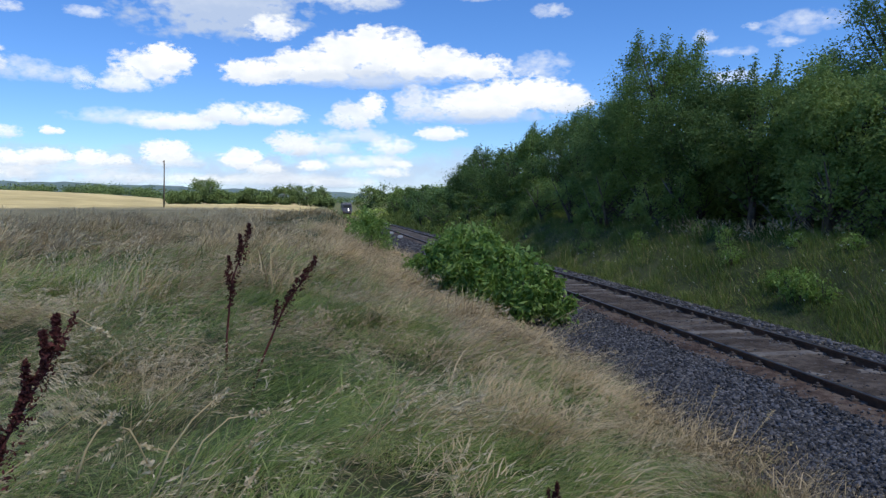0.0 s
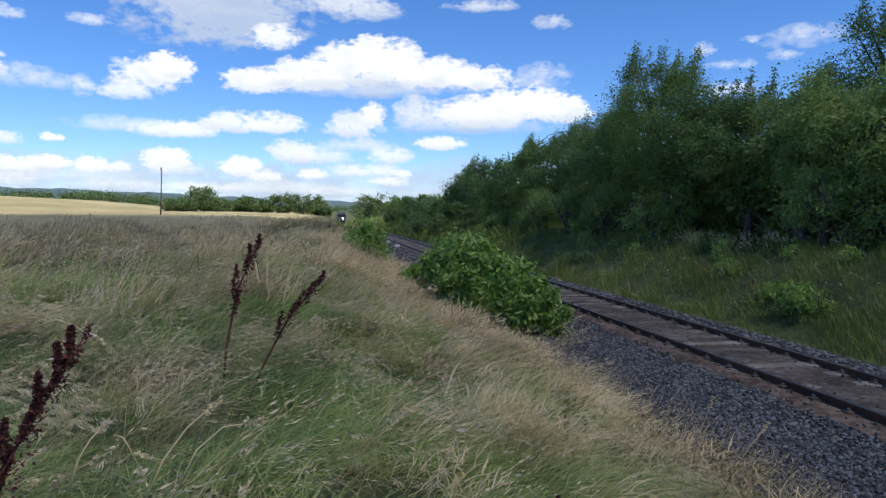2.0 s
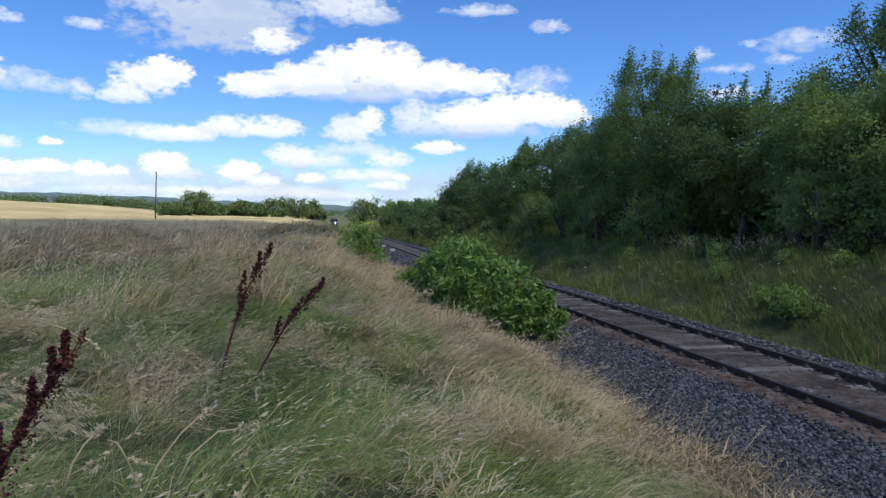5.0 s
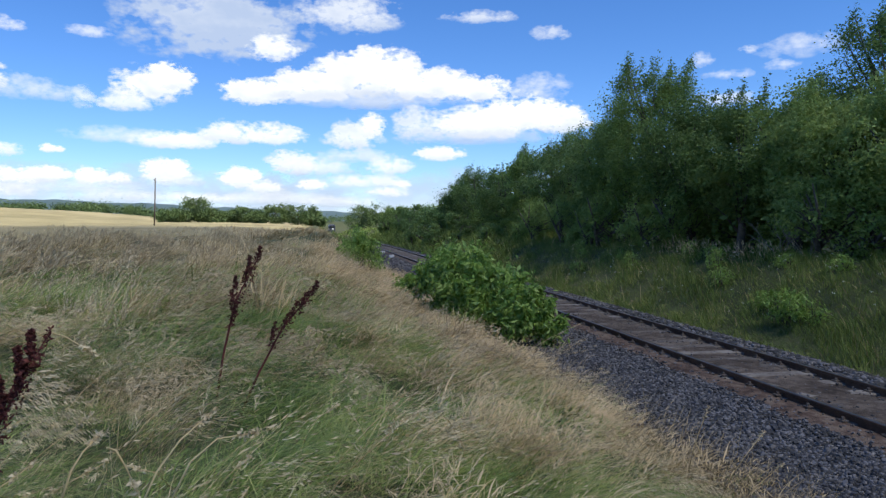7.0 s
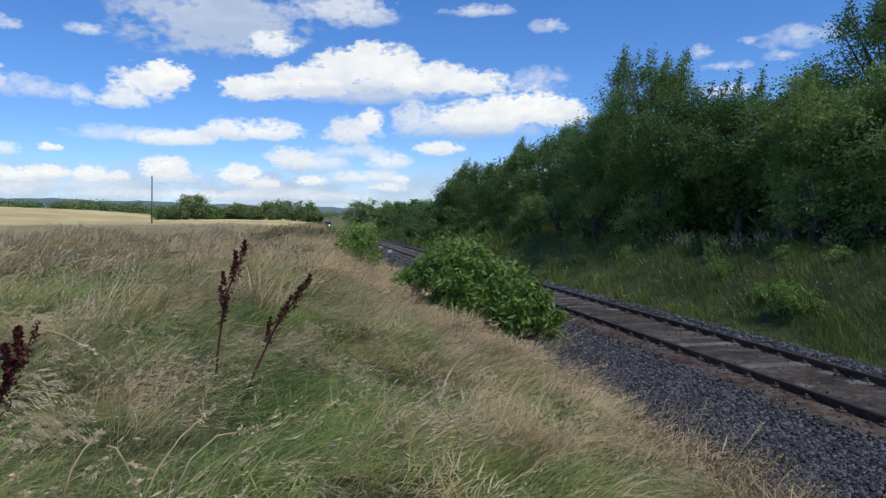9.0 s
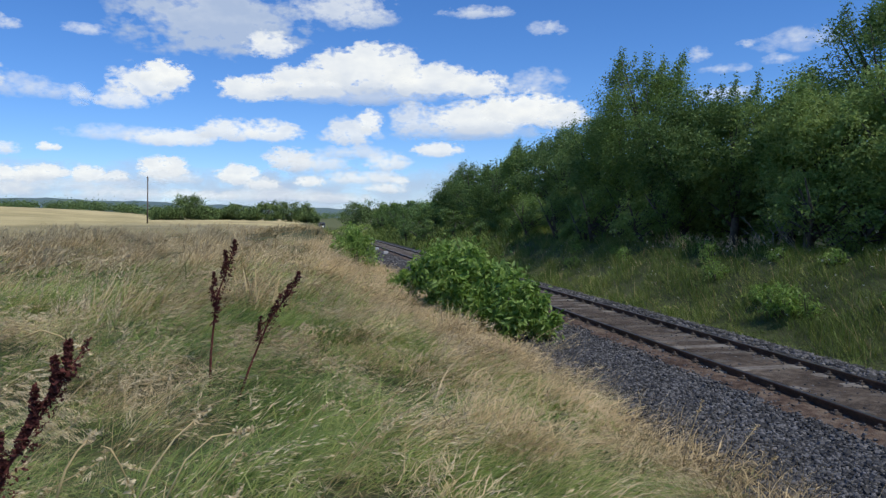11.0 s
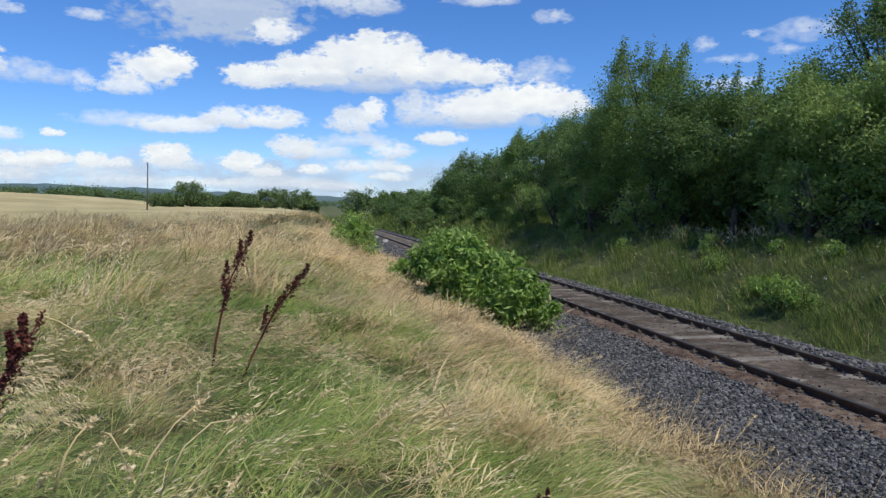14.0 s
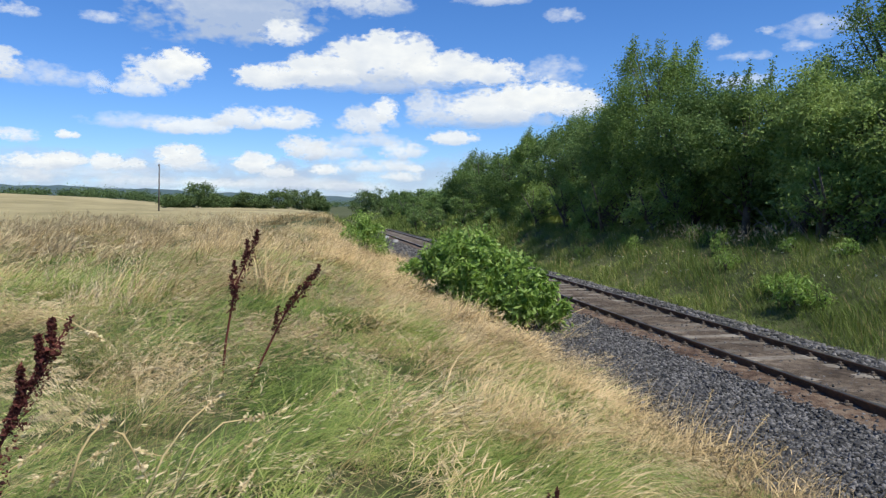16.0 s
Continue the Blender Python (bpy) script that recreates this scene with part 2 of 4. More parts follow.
def crop_height(x, y):
    edge = smooth(62, 64.5, y) * smooth(3, -14, x - 0.02 * y)
    return ground_z(x, y) - 0.3 + edge * 0.85 + 0.05 * np.sin(x * 0.7) * np.sin(y * 0.31)


wheat = sheet("wheat_field", np.concatenate([np.arange(-420, -60, 6.0), np.arange(-60, 7, 1.0)]),
              np.concatenate([np.arange(60, 80, 0.8), np.arange(80, 520, 6.0)]), crop_height, M_WHEAT)
tagged(wheat, "ripe pale gold wheat field rising to a low hill", "field", kind="structure")


def ridge_mesh(name, x0, x1, y, heights, mat):
    """A long wooded ridge with a rounded crest."""
    n = 120
    xs = np.linspace(x0, x1, n)
    hs = np.interp(np.linspace(0, 1, n), np.linspace(0, 1, len(heights)), heights)
    hs = hs + 2.2 * np.sin(xs * 0.021) + 1.4 * np.sin(xs * 0.067 + 1)
    rows = [(-600, 0.0), (-300, 0.55), (-120, 0.88), (0, 1.0), (200, 0.9), (600, 0.0)]
    verts = [(x, y + dy, -5 + (h + 5) * k) for dy, k in rows for x, h in zip(xs, hs)]
    faces = [(r * n + i, r * n + i + 1, (r + 1) * n + i + 1, (r + 1) * n + i) for r in range(len(rows) - 1) for i in range(n - 1)]
    return new(name, mesh_of(name, verts, faces, mat, True))


# The ridge gets its hazy look from M_HILL's colour alone.
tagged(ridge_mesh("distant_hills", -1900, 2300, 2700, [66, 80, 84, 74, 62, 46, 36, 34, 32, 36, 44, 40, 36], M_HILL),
       "wooded hills on the horizon with blue-green haze in their colour", "hills", kind="structure")

# ---- railway ----
TRACK_X, GAUGE = 7.5, 1.505
bed_x = np.array([4.1, 4.6, 5.3, 5.9, 6.4, 7.5, 8.6, 9.1, 9.6, 10.1])
bed_z = np.array([-0.36, -0.26, -0.18, -0.135, -0.13, -0.13, -0.13, -0.15, -0.25, -0.36])
bed_y = np.concatenate([np.arange(-40, 60, 0.5), np.arange(60, 700, 4.0)])
bx, by = np.meshgrid(bed_x, bed_y)
bv = np.stack([bx + track_shift(by), by, np.interp(bx, bed_x, bed_z) - drop(by) + 0.012 * np.sin(by * 3.1 + bx * 7)], axis=-1).reshape(-1, 3)
bi = (np.arange(len(bed_y) - 1)[:, None] * len(bed_x) + np.arange(len(bed_x) - 1)[None]).ravel()
ballast = new("ballast_bed", mesh_arrays("ballast_bed", bv, [np.stack([bi, bi + 1, bi + 1 + len(bed_x), bi + len(bed_x)], axis=1)], M_BALLAST))
tagged(ballast, "grey crushed-stone ballast bed under the railway track", "ballast", kind="structure")


def strip(name, x0, x1, z, mat, label):
    ys = bed_y[::1]
    xs = np.linspace(x0, x1, 5)
    zz = np.array([-0.03, 0.0, 0.006, 0.0, -0.03]) + z
    gx, gy = np.meshgrid(xs, ys)
    jag = 0.06 * np.sin(gy * 2.3 + 1.7 * gx) + 0.04 * np.sin(gy * 5.1)
    edge = np.array([1, 0.3, 0, 0.3, 1])[None]
    v = np.stack([gx + track_shift(gy) + jag * edge, gy, np.broadcast_to(zz[None], gx.shape) - drop(gy) + 0.006 * np.sin(gy * 4)], axis=-1).reshape(-1, 3)
    i = (np.arange(len(ys) - 1)[:, None] * 5 + np.arange(4)[None]).ravel()
    return tagged(new(name, mesh_arrays(name, v, [np.stack([i, i + 1, i + 6, i + 5], axis=1)], mat)), label, "gravel", kind="structure")


strip("rusty_fines", 6.2, 6.78, -0.096, M_CESS, "rust-brown fine gravel along the near rail")
strip("rusty_fines", 6.78, 8.22, -0.086, M_DIRT, "rust-brown dirt packed between the two rails")

track = tagged(new("railway_track"), "single railway track with rusty rails on concrete sleepers", "railway track")
track.location = (TRACK_X, 0, 0)
PROFILE = [(-0.062, -0.150), (0.062, -0.150), (0.062, -0.140), (0.012, -0.118), (0.009, -0.045), (0.034, -0.034), (0.036, -0.008), (0.028, 0.0),
           (-0.028, 0.0), (-0.036, -0.008), (-0.034, -0.034), (-0.009, -0.045), (-0.012, -0.118), (-0.062, -0.140)]
rail_y = np.concatenate([np.arange(-40, 90, 10.0), np.arange(90, 680, 6.0)])
for side in (-1, 1):
    verts = [(side * GAUGE / 2 + px + float(track_shift(y)), y, pz - float(drop(y))) for y in rail_y for px, pz in PROFILE]
    n = len(PROFILE)
    faces = [(r * n + i, r * n + (i + 1) % n, (r + 1) * n + (i + 1) % n, (r + 1) * n + i) for r in range(len(rail_y) - 1) for i in range(n)]
    me = mesh_of("rail", verts, faces, M_RAIL)
    me.materials.append(M_HEAD)
    me.polygons.foreach_set("material_index", [1 if i % n == 7 else 0 for i in range(len(me.polygons))])
    part("rail", me, track, "rust-brown steel rail with a worn head")


def sleeper_mesh():
    """A concrete sleeper with chamfered sides, a waist and raised rail seats."""
    bm = bmesh.new()
    xs = [-1.3, -1.0, -0.55, -0.3, 0.3, 0.55, 1.0, 1.3]
    tops = [-0.118, -0.1, -0.07, -0.072, -0.072, -0.07, -0.1, -0.118]
    rings = []
    for x, t in zip(xs, tops):
        rings.append([bm.verts.new((x, y, z)) for y, z in ((-0.15, -0.34), (-0.13, t - 0.012), (-0.11, t), (0.11, t), (0.13, t - 0.012), (0.15, -0.34))])
    for r0, r1 in zip(rings, rings[1:]):
        for q in range(5):
            bm.faces.new((r0[q], r0[q + 1], r1[q + 1], r1[q]))
    bm.faces.new(rings[0][::-1])
    bm.faces.new(rings[-1])
    bmesh.ops.recalc_face_normals(bm, faces=bm.faces)
    return from_bm("sleeper", bm, M_SLEEPER)


def clip_mesh():
    """A ribbed base plate with a bolt and its nut."""
    bm = bmesh.new()
    box_bm(bm, -0.045, 0.045, -0.05, 0.05, -0.078, -0.06)
    bmesh.ops.create_cone(bm, cap_ends=True, segments=6, radius1=0.026, radius2=0.022, depth=0.05, matrix=pose(0, 0, -0.05))
    return from_bm("rail_clip", bm, M_CLIP)


SLEEPER, CLIP = sleeper_mesh(), clip_mesh()
rs = random.Random(9)
for i in range(230):
    y = 3.2 + i * 0.665
    ob = part("sleeper", SLEEPER, track)
    ob.location = (float(track_shift(y)) + rs.uniform(-0.02, 0.02), y, rs.uniform(-0.018, 0.0) - float(drop(y)))
    ob.rotation_euler = (0, 0, radians(rs.uniform(-0.8, 0.8)))
    if i < 60:
        for side in (-1, 1):
            for off in (-0.11, 0.11):
                c = part("rail_clip", CLIP, ob)
                c.location = (side * GAUGE / 2 + off, 0, rs.uniform(0.006, 0.014))


def stone_shape(rng):
    """Eight jagged corners of one crushed stone, about one unit wide."""
    v = np.array([(x, y, z) for x in (-1, 1) for y in (-1, 1) for z in (-1, 1)], dtype=float) * rng.uniform(0.3, 0.62, (8, 3))
    return v


STONE_FACES = np.array([(0, 1, 3, 2), (4, 6, 7, 5), (0, 4, 5, 1), (2, 3, 7, 6), (0, 2, 6, 4), (1, 5, 7, 3)])


def stones(count, x0, x1, y0, y1, size, seed, lift=0.0, power=1.3):
    """Loose ballast stones, joined, in a stretch of the bed."""
    rng = np.random.default_rng(seed)
    ys = y0 + (y1 - y0) * rng.uniform(size=count) ** power
    xs = rng.uniform(x0, x1, count)
    zs = np.interp(xs, bed_x, bed_z) + lift - drop(ys) + rng.uniform(-0.012, 0.012, count)
    s = size * rng.uniform(0.6, 1.5, count)
    shapes = np.stack([stone_shape(rng) for _ in range(60)])[rng.integers(0, 60, count)]
    a, t = rng.uniform(0, 6.28, count), rng.uniform(-0.6, 0.6, count)
    x, y, z = shapes[..., 0], shapes[..., 1], shapes[..., 2] * 0.8
    y, z = y * np.cos(t)[:, None] - z * np.sin(t)[:, None], y * np.sin(t)[:, None] + z * np.cos(t)[:, None]
    x, y = x * np.cos(a)[:, None] - y * np.sin(a)[:, None], x * np.sin(a)[:, None] + y * np.cos(a)[:, None]
    v = np.stack([x, y, z], axis=-1) * s[:, None, None] + np.stack([xs + track_shift(ys), ys, zs], axis=1)[:, None]
    f = (np.arange(count)[:, None, None] * 8 + STONE_FACES[None]).reshape(-1, 4)
    return mesh_arrays("loose_stones", v.reshape(-1, 3), [f], M_STONE)


for count, x0, x1, y0, y1, size, seed, lift in ((46000, 4.05, 6.0, 3.5, 24, 0.032, 1, 0.0), (9000, 4.05, 6.4, 18, 70, 0.08, 2, 0.0), (9000, 8.6, 10.0, 6, 60, 0.055, 3, 0.0), (11000, 5.7, 6.42, 3.5, 34, 0.034, 4, 0.0), (1500, 6.85, 8.15, 4, 34, 0.024, 5, 0.04), (1800, 5.85, 6.68, 4, 34, 0.026, 6, 0.031)):
    tagged(part("loose_stones", stones(count, x0, x1, y0, y1, size, seed, lift), ballast), kind="stuff")
rng1 = np.random.default_rng(31)
STONES = [mesh_of("stone", stone_shape(rng1) * 0.038, STONE_FACES, M_STONE_ONE) for _ in range(10)]
for i in range(290):
    sx, sy = rng1.uniform(4.4, 6.2), 5.2 + 4.5 * rng1.uniform() ** 1.2
    ob = part("stone", STONES[i % 10], ballast)
    ob.location = (sx, sy, float(np.interp(sx, bed_x, bed_z)) + 0.018)
    ob.rotation_euler = tuple(rng1.uniform(0, 6.28, 3))
    ob.scale = (rng1.uniform(0.8, 1.4),) * 3

# ---- trees ----
def leaf_cloud(rng, centres, spreads, counts, size, droop=0.25, slim=1.0):
    """Diamond leaves folded on the midrib, scattered round clump centres."""
    idx = np.repeat(np.arange(len(centres)), counts)
    n = len(idx)
    p = centres[idx] + rng.normal(size=(n, 3)) * spreads[idx]
    d = rng.normal(size=(n, 3))
    d[:, 2] = d[:, 2] * 0.6 - droop
    d /= np.linalg.norm(d, axis=1, keepdims=True)
    w = np.cross(d, rng.normal(size=(n, 3)))
    w /= np.linalg.norm(w, axis=1, keepdims=True)
    u = np.cross(d, w)
    ln = size * rng.uniform(0.6, 1.35, (n, 1))
    wd = ln * rng.uniform(0.2, 0.32, (n, 1)) * slim
    v = np.stack([p, p + d * ln * 0.45 + w * wd + u * ln * 0.12, p + d * ln, p + d * ln * 0.45 - w * wd + u * ln * 0.12], axis=1).reshape(-1, 3)
    b = np.arange(n)[:, None] * 4
    return v, [np.concatenate([b + np.array([[0, 1, 2]]), b + np.array([[0, 2, 3]])])]


def tree(name, at, height, radius, seed, label, leaves=9000, size=0.17, mat=None, shoots=0, low=0.18, category="tree", stems=1, clumps=60, group=""):
    """A tapered trunk with limbs, and a crown of many small leaves in uneven clumps."""
    rng = np.random.default_rng(seed)
    x, y = at
    z = float(ground_z(x, y)) - 0.08
    root = tagged(new(name), label, category, group)
    root.location = (x, y, z)
    cs, sp = [], []
    zc, zr = height * (1 + low) / 2, height * (1 - low) / 2
    while len(cs) < clumps:
        q = rng.uniform(-1, 1, 3)
        r = np.linalg.norm(q)
        if 0.45 < r < 1.0:
            shape = 1.0 - 0.22 * max(q[2], 0) ** 2 - 0.15 * max(-q[2], 0)
            cs.append((q[0] * radius * shape, q[1] * radius * shape, zc + q[2] * zr * 0.93))
            sp.append(np.array((0.125, 0.125, 0.09)) * radius * rng.uniform(0.45, 1.5))
    for _ in range(shoots):
        a, r = rng.uniform(0, 2 * math.pi), radius * rng.uniform(0.05, 0.65)
        sx, sy, top = math.cos(a) * r, math.sin(a) * r, height * rng.uniform(0.9, 1.1)
        for k in range(5):
            cs.append((sx - 0.09 * k, sy, top - 0.3 * k))
            sp.append(np.array((0.06 + 0.05 * k, 0.06 + 0.05 * k, 0.17)))
    cs, sp = np.array(cs), np.array(sp)
    wt = sp[:, 0] ** 1.2 * rng.uniform(0.5, 1.5, len(cs))
    counts = np.maximum((leaves * wt / wt.sum()).astype(int), 3)
    v, polys = leaf_cloud(rng, cs, sp, counts, size)
    part("crown", mesh_arrays("crown", v, polys, mat or M_LEAF), root)
    pieces = []
    r0 = 0.018 * height + 0.03
    for s in range(stems):
        ox, oy = (rng.uniform(-0.4, 0.4, 2) if stems > 1 else (0, 0))
        lx, ly = rng.uniform(-0.7, 0.7, 2) * (2.0 if stems > 1 else 1.0)
        pts = [(ox, oy, -0.1), (ox + lx * 0.2, oy + ly * 0.1, height * 0.2), (ox + lx * 0.5, oy + ly * 0.6, height * 0.45), (ox + lx, oy + ly, height * 0.85)]
        pieces.append(tube(pts, [r0 * 1.3, r0, r0 * 0.7, r0 * 0.2], 8))
        for c in cs[rng.permutation(len(cs))[:16 // stems + 4]]:
            h0 = min(max(c[2] * rng.uniform(0.35, 0.6), 0.35), height * 0.75)
            t = h0 / height
            st = Vector((ox + lx * t, oy + ly * t, h0))
            mid = st.lerp(Vector(c), 0.5) + Vector((0, 0, 0.12 * radius * rng.uniform(-0.5, 1)))
            pieces.append(tube([st, mid, Vector(c)], [r0 * 0.42, r0 * 0.26, r0 * 0.08], 5))
    part("trunk", mesh_of("trunk", *grown(pieces), M_BARK, True), root)
    return root


TREE_LABEL = "deciduous tree in full dark green leaf on the railway bank"
# From 17 to 21.7 along, pale leaves brighten crowns that stand in shade.
ROW = [  # distance along the track, distance from it, height, radius, shoots, pale leaves
    (78, 17.8, 5.2, 2.8, 5, 0), (75, 16.9, 5.8, 2.8, 3, 0), (68.5, 16.8, 6.2, 2.8, 4, 0), (59, 16.8, 5.8, 2.7, 3, 0),
    (53.6, 16.8, 6.5, 1.8, 8, 1), (47.2, 16.8, 6.4, 2.4, 5, 0), (43.0, 16.5, 6.7, 2.2, 7, 0), (36, 15.6, 6.3, 2.2, 6, 0),
    (33.2, 15.6, 7.0, 2.0, 8, 1), (29.9, 15.5, 7.8, 2.6, 16, 1), (26.9, 15.3, 5.9, 2.3, 8, 0), (24.4, 16.0, 5.8, 2.2, 3, 0), (21.7, 16.3, 5.9, 1.9, 4, 1),
    (19.6, 16.2, 5.1, 1.9, 2, 1), (20.8, 19.3, 8.7, 2.5, 8, 0), (17, 16.4, 5.4, 2.1, 4, 1), (13.5, 17.2, 5.6, 2.3, 4, 0), (9.5, 18.4, 6.0, 2.4, 4, 0), (4.5, 18.8, 6.0, 2.4, 3, 0), (-1, 18.6, 5.8, 2.4, 3, 0), (-7, 18.8, 6.0, 2.4, 3, 0)]
for i, (ty, tx, th, tr, ts, pale) in enumerate(ROW):
    near = 12 < ty < 45
    tree("tree", (tx, ty), th, tr, 100 + i, "lighter green broadleaf tree with slender twigs on the bank" if pale else TREE_LABEL,
         28000 if near else 13000, 0.106 if near else 0.15, M_LEAF2 if pale else M_LEAF, ts, 0.24 if ty < 26 else 0.2 if near else 0.14, group="trees on the railway bank", clumps=96 if near else 70)
for i in range(12):
    ty = 12 + i * 6.2
    tree("tree", (19.5 + 1.5 * math.sin(i * 2.1), ty), 5.0 + 0.9 * math.sin(i * 1.7), 3.0, 300 + i, TREE_LABEL, 6000, 0.26, M_LEAF, 2, 0.02,
         group="trees on the railway bank", clumps=50)

# hedges and far trees
FAR = [(-31, 225, 8.0, 5.5, 1), (-39, 225, 4.6, 4.5, 1), (-36, 222, 4.2, 5, 1), (-27, 224, 5.0, 4, 1), (-20, 245, 6.2, 4.2, 0), (-25, 246, 4.6, 3.6, 0), (-14, 243, 4.6, 3.6, 0), (-9, 245, 7.6, 5.0, 0),
       (-2, 245, 8.0, 5.5, 0), (3, 247, 7.0, 3.6, 0), (5.2, 243, 4.2, 2.4, 1), (18, 236, 8.2, 5.5, 1), (25.5, 240, 8.6, 5.5, 1), (32, 236, 7.0, 4.5, 1), 
       (17.5, 140, 4.6, 2.8, 0), (16.8, 122, 4.4, 2.4, 0), (18.0, 112, 4.2, 2.2, 0),
       (17.6, 104, 3.3, 2.1, 0), (17.2, 95, 3.0, 2.2, 0), (16.8, 87, 3.3, 2.2, 0), (21, 98, 3.6, 2.8, 0), (23, 118, 4.0, 3.4, 0), (26, 140, 5.4, 4.2, 0), (34, 170, 6.5, 5, 0)]
for i, (fx, fy, fh, fr, pale) in enumerate(FAR):
    tree("tree", (fx, fy), fh, fr, 500 + i, "rounded pale green willow at the field edge" if pale else "dense green hedgerow tree beside the field",
         4500, 0.5 if fy > 150 else 0.32, M_FARLEAF if fy > 150 else M_LEAF, 0, 0.02, group="far trees", clumps=45)


def wood_strip(name, x0, x1, y0, y1, count, height, seed, label):
    rng = np.random.default_rng(seed)
    xs, ys = rng.uniform(x0, x1, count), rng.uniform(y0, y1, count)
    hs = height * rng.uniform(0.4, 1.0, count)
    c = np.stack([xs, ys, ground_z(xs, ys) + hs * 0.55], axis=1)
    sp = np.stack([hs * 0.4, hs * 0.4, hs * 0.26], axis=1)
    v, polys = leaf_cloud(rng, c, sp, np.full(count, 90), height * 0.16)
    return tagged(new(name, mesh_arrays(name, v, polys, M_FARLEAF)), label, "woods", kind="stuff")


wood_strip("far_woods", -420, -100, 540, 600, 420, 8, 5, "dark green tree belt along the far edge of the wheat")
wood_strip("far_woods", -110, 330, 640, 760, 300, 7, 6, "dark green woods on the horizon")


# ---- bushes ----
def bush(at, length, depth, height, seed, label, leaves=7000, size=0.15, turn=0.0):
    rng = np.random.default_rng(seed)
    x, y = at
    root = tagged(new("bush"), label, "bush")
    root.location, root.rotation_euler = (x, y, float(ground_z(x, y)) - 0.05), (0, 0, radians(turn))
    n = max(46, leaves // 130)
    cs = []
    for _ in range(n):
        u, w = rng.uniform(-1, 1), rng.uniform(-1, 1)
        cap = math.sqrt(max(0.0, 1 - 0.8 * u * u)) * math.sqrt(max(0.05, 1 - 0.75 * w * w))
        cs.append((w * depth / 2, u * length / 2, height * cap * rng.uniform(0.15, 1.25) ** 0.8))
    sp = list(np.array([[0.16, 0.2, 0.12]]) * rng.uniform(0.6, 1.3, (n, 1)) * (height / 1.5))
    for _ in range(leaves // 500):
        u, w = rng.uniform(-0.95, 0.95), rng.uniform(-0.9, 0.9)
        foot = np.array((w * depth / 2, u * length / 2, height * math.sqrt(1 - 0.8 * u * u) * math.sqrt(1 - 0.75 * w * w) * 0.9))
        reach = np.array((w * 0.5 + rng.uniform(-0.3, 0.3), u * 0.4 + rng.uniform(-0.3, 0.3), rng.uniform(0.5, 1.0)))
        for k in range(5):
            cs.append(tuple(foot + reach * 0.09 * k * height / 1.5))
            sp.append(np.full(3, (0.075 - 0.012 * k) * height / 1.5))
    n, cs, sp = len(cs), np.array(cs), np.array(sp)
    v, polys = leaf_cloud(rng, cs, sp, np.full(n, leaves // n), size, 0.8, 0.72)
    part("foliage", mesh_arrays("foliage", v, polys, M_BUSHLEAF), root)
    pieces = []
    for c in cs[:22]:
        st = Vector((c[0] * 0.3, c[1] * 0.55, -0.1))
        pieces.append(tube([st, st.lerp(Vector(c), 0.55) + Vector((0, 0, 0.12)), Vector(c)], [0.02, 0.013, 0.004], 5))
    part("stem", mesh_of("stem", *grown(pieces), M_BARK, True), root)
    return root


SWAYING = [bush((3.95, 17.7), 4.3, 1.4, 1.9, 11, "leafy bright green bush on the edge of the ballast", 15000, 0.17, 13)]
SWAYING.append(bush((4.62, 15.2), 2.0, 1.0, 1.4, 12, "leafy green shoots drooping over the ballast edge", 6000, 0.16))
SWAYING.append(bush((2.6, 34.0), 3.6, 1.9, 1.6, 13, "smaller green bush beside the track", 5000, 0.16))
rb = random.Random(15)
# Undergrowth takes the paler leaf colour in place of light reaching it.
for i in range(11):
    sy = 11 + i * 5.4 + rb.uniform(-0.8, 0.8)
    tree("shrub", (15.3 + rb.uniform(-0.2, 1.4), sy), rb.uniform(1.3, 2.3), rb.uniform(0.9, 1.4), 700 + i, "green undergrowth shrub below the bank trees, coloured paler against the shade",
         2200, 0.13, M_LEAF2, 0, 0.0, "shrub", 3, 26, "undergrowth on the bank")
bush((10.9, 14.6), 0.9, 0.7, 0.7, 16, "dark leafy weed clump at the foot of the bank", 900, 0.11)
bush((11.3, 15.9), 1.1, 0.6, 0.45, 17, "leafy weed clump on the grassy bank", 800, 0.11)
bush((3.3, 24.5), 1.2, 0.8, 0.6, 18, "low green weeds between two bushes", 900, 0.13)
for i, (sx, sy, sh, sr) in enumerate(((11.8, 78, 1.9, 1.2), (12.6, 85, 2.6, 1.4), (13.0, 93, 2.8, 1.5), (13.6, 72, 2.4, 1.3), (14.0, 66, 2.0, 1.2), (14.6, 102, 3.2, 1.8), (12.4, 108, 2.6, 1.4))):
    tree("shrub", (sx, sy), sh, sr, 760 + i, "dense dark green shrub on the far railway bank", 3000, 0.2, M_LEAF, 0, 0.0, "shrub", 3, 26, "shrubs on the bank")
for i in range(16):
    wx, wy = 10.4 + rb.uniform(0, 3.0), 9.5 + 1.6 * i + rb.uniform(-0.6, 0.6)
    bush((wx, wy), rb.uniform(0.4, 0.8), 0.5, rb.uniform(0.35, 0.6), 800 + i, "small leafy weed clump among the bank grass", 420, 0.09)
# Added row closing see-through gaps under the crowns; pale leaves offset its shade.
for i in range(20):
    sy = 10 + i * 3.1 + rb.uniform(-0.8, 0.8)
    tree("shrub", (18.0 + rb.uniform(-0.6, 0.8), sy), rb.uniform(2.6, 3.4), rb.uniform(1.6, 2.0), 840 + i, "dense thicket added behind the bank trees to fill gaps, coloured paler",
         3000, 0.2, M_LEAF2, 0, -0.05, "shrub", 3, 30, "thicket behind the trees")
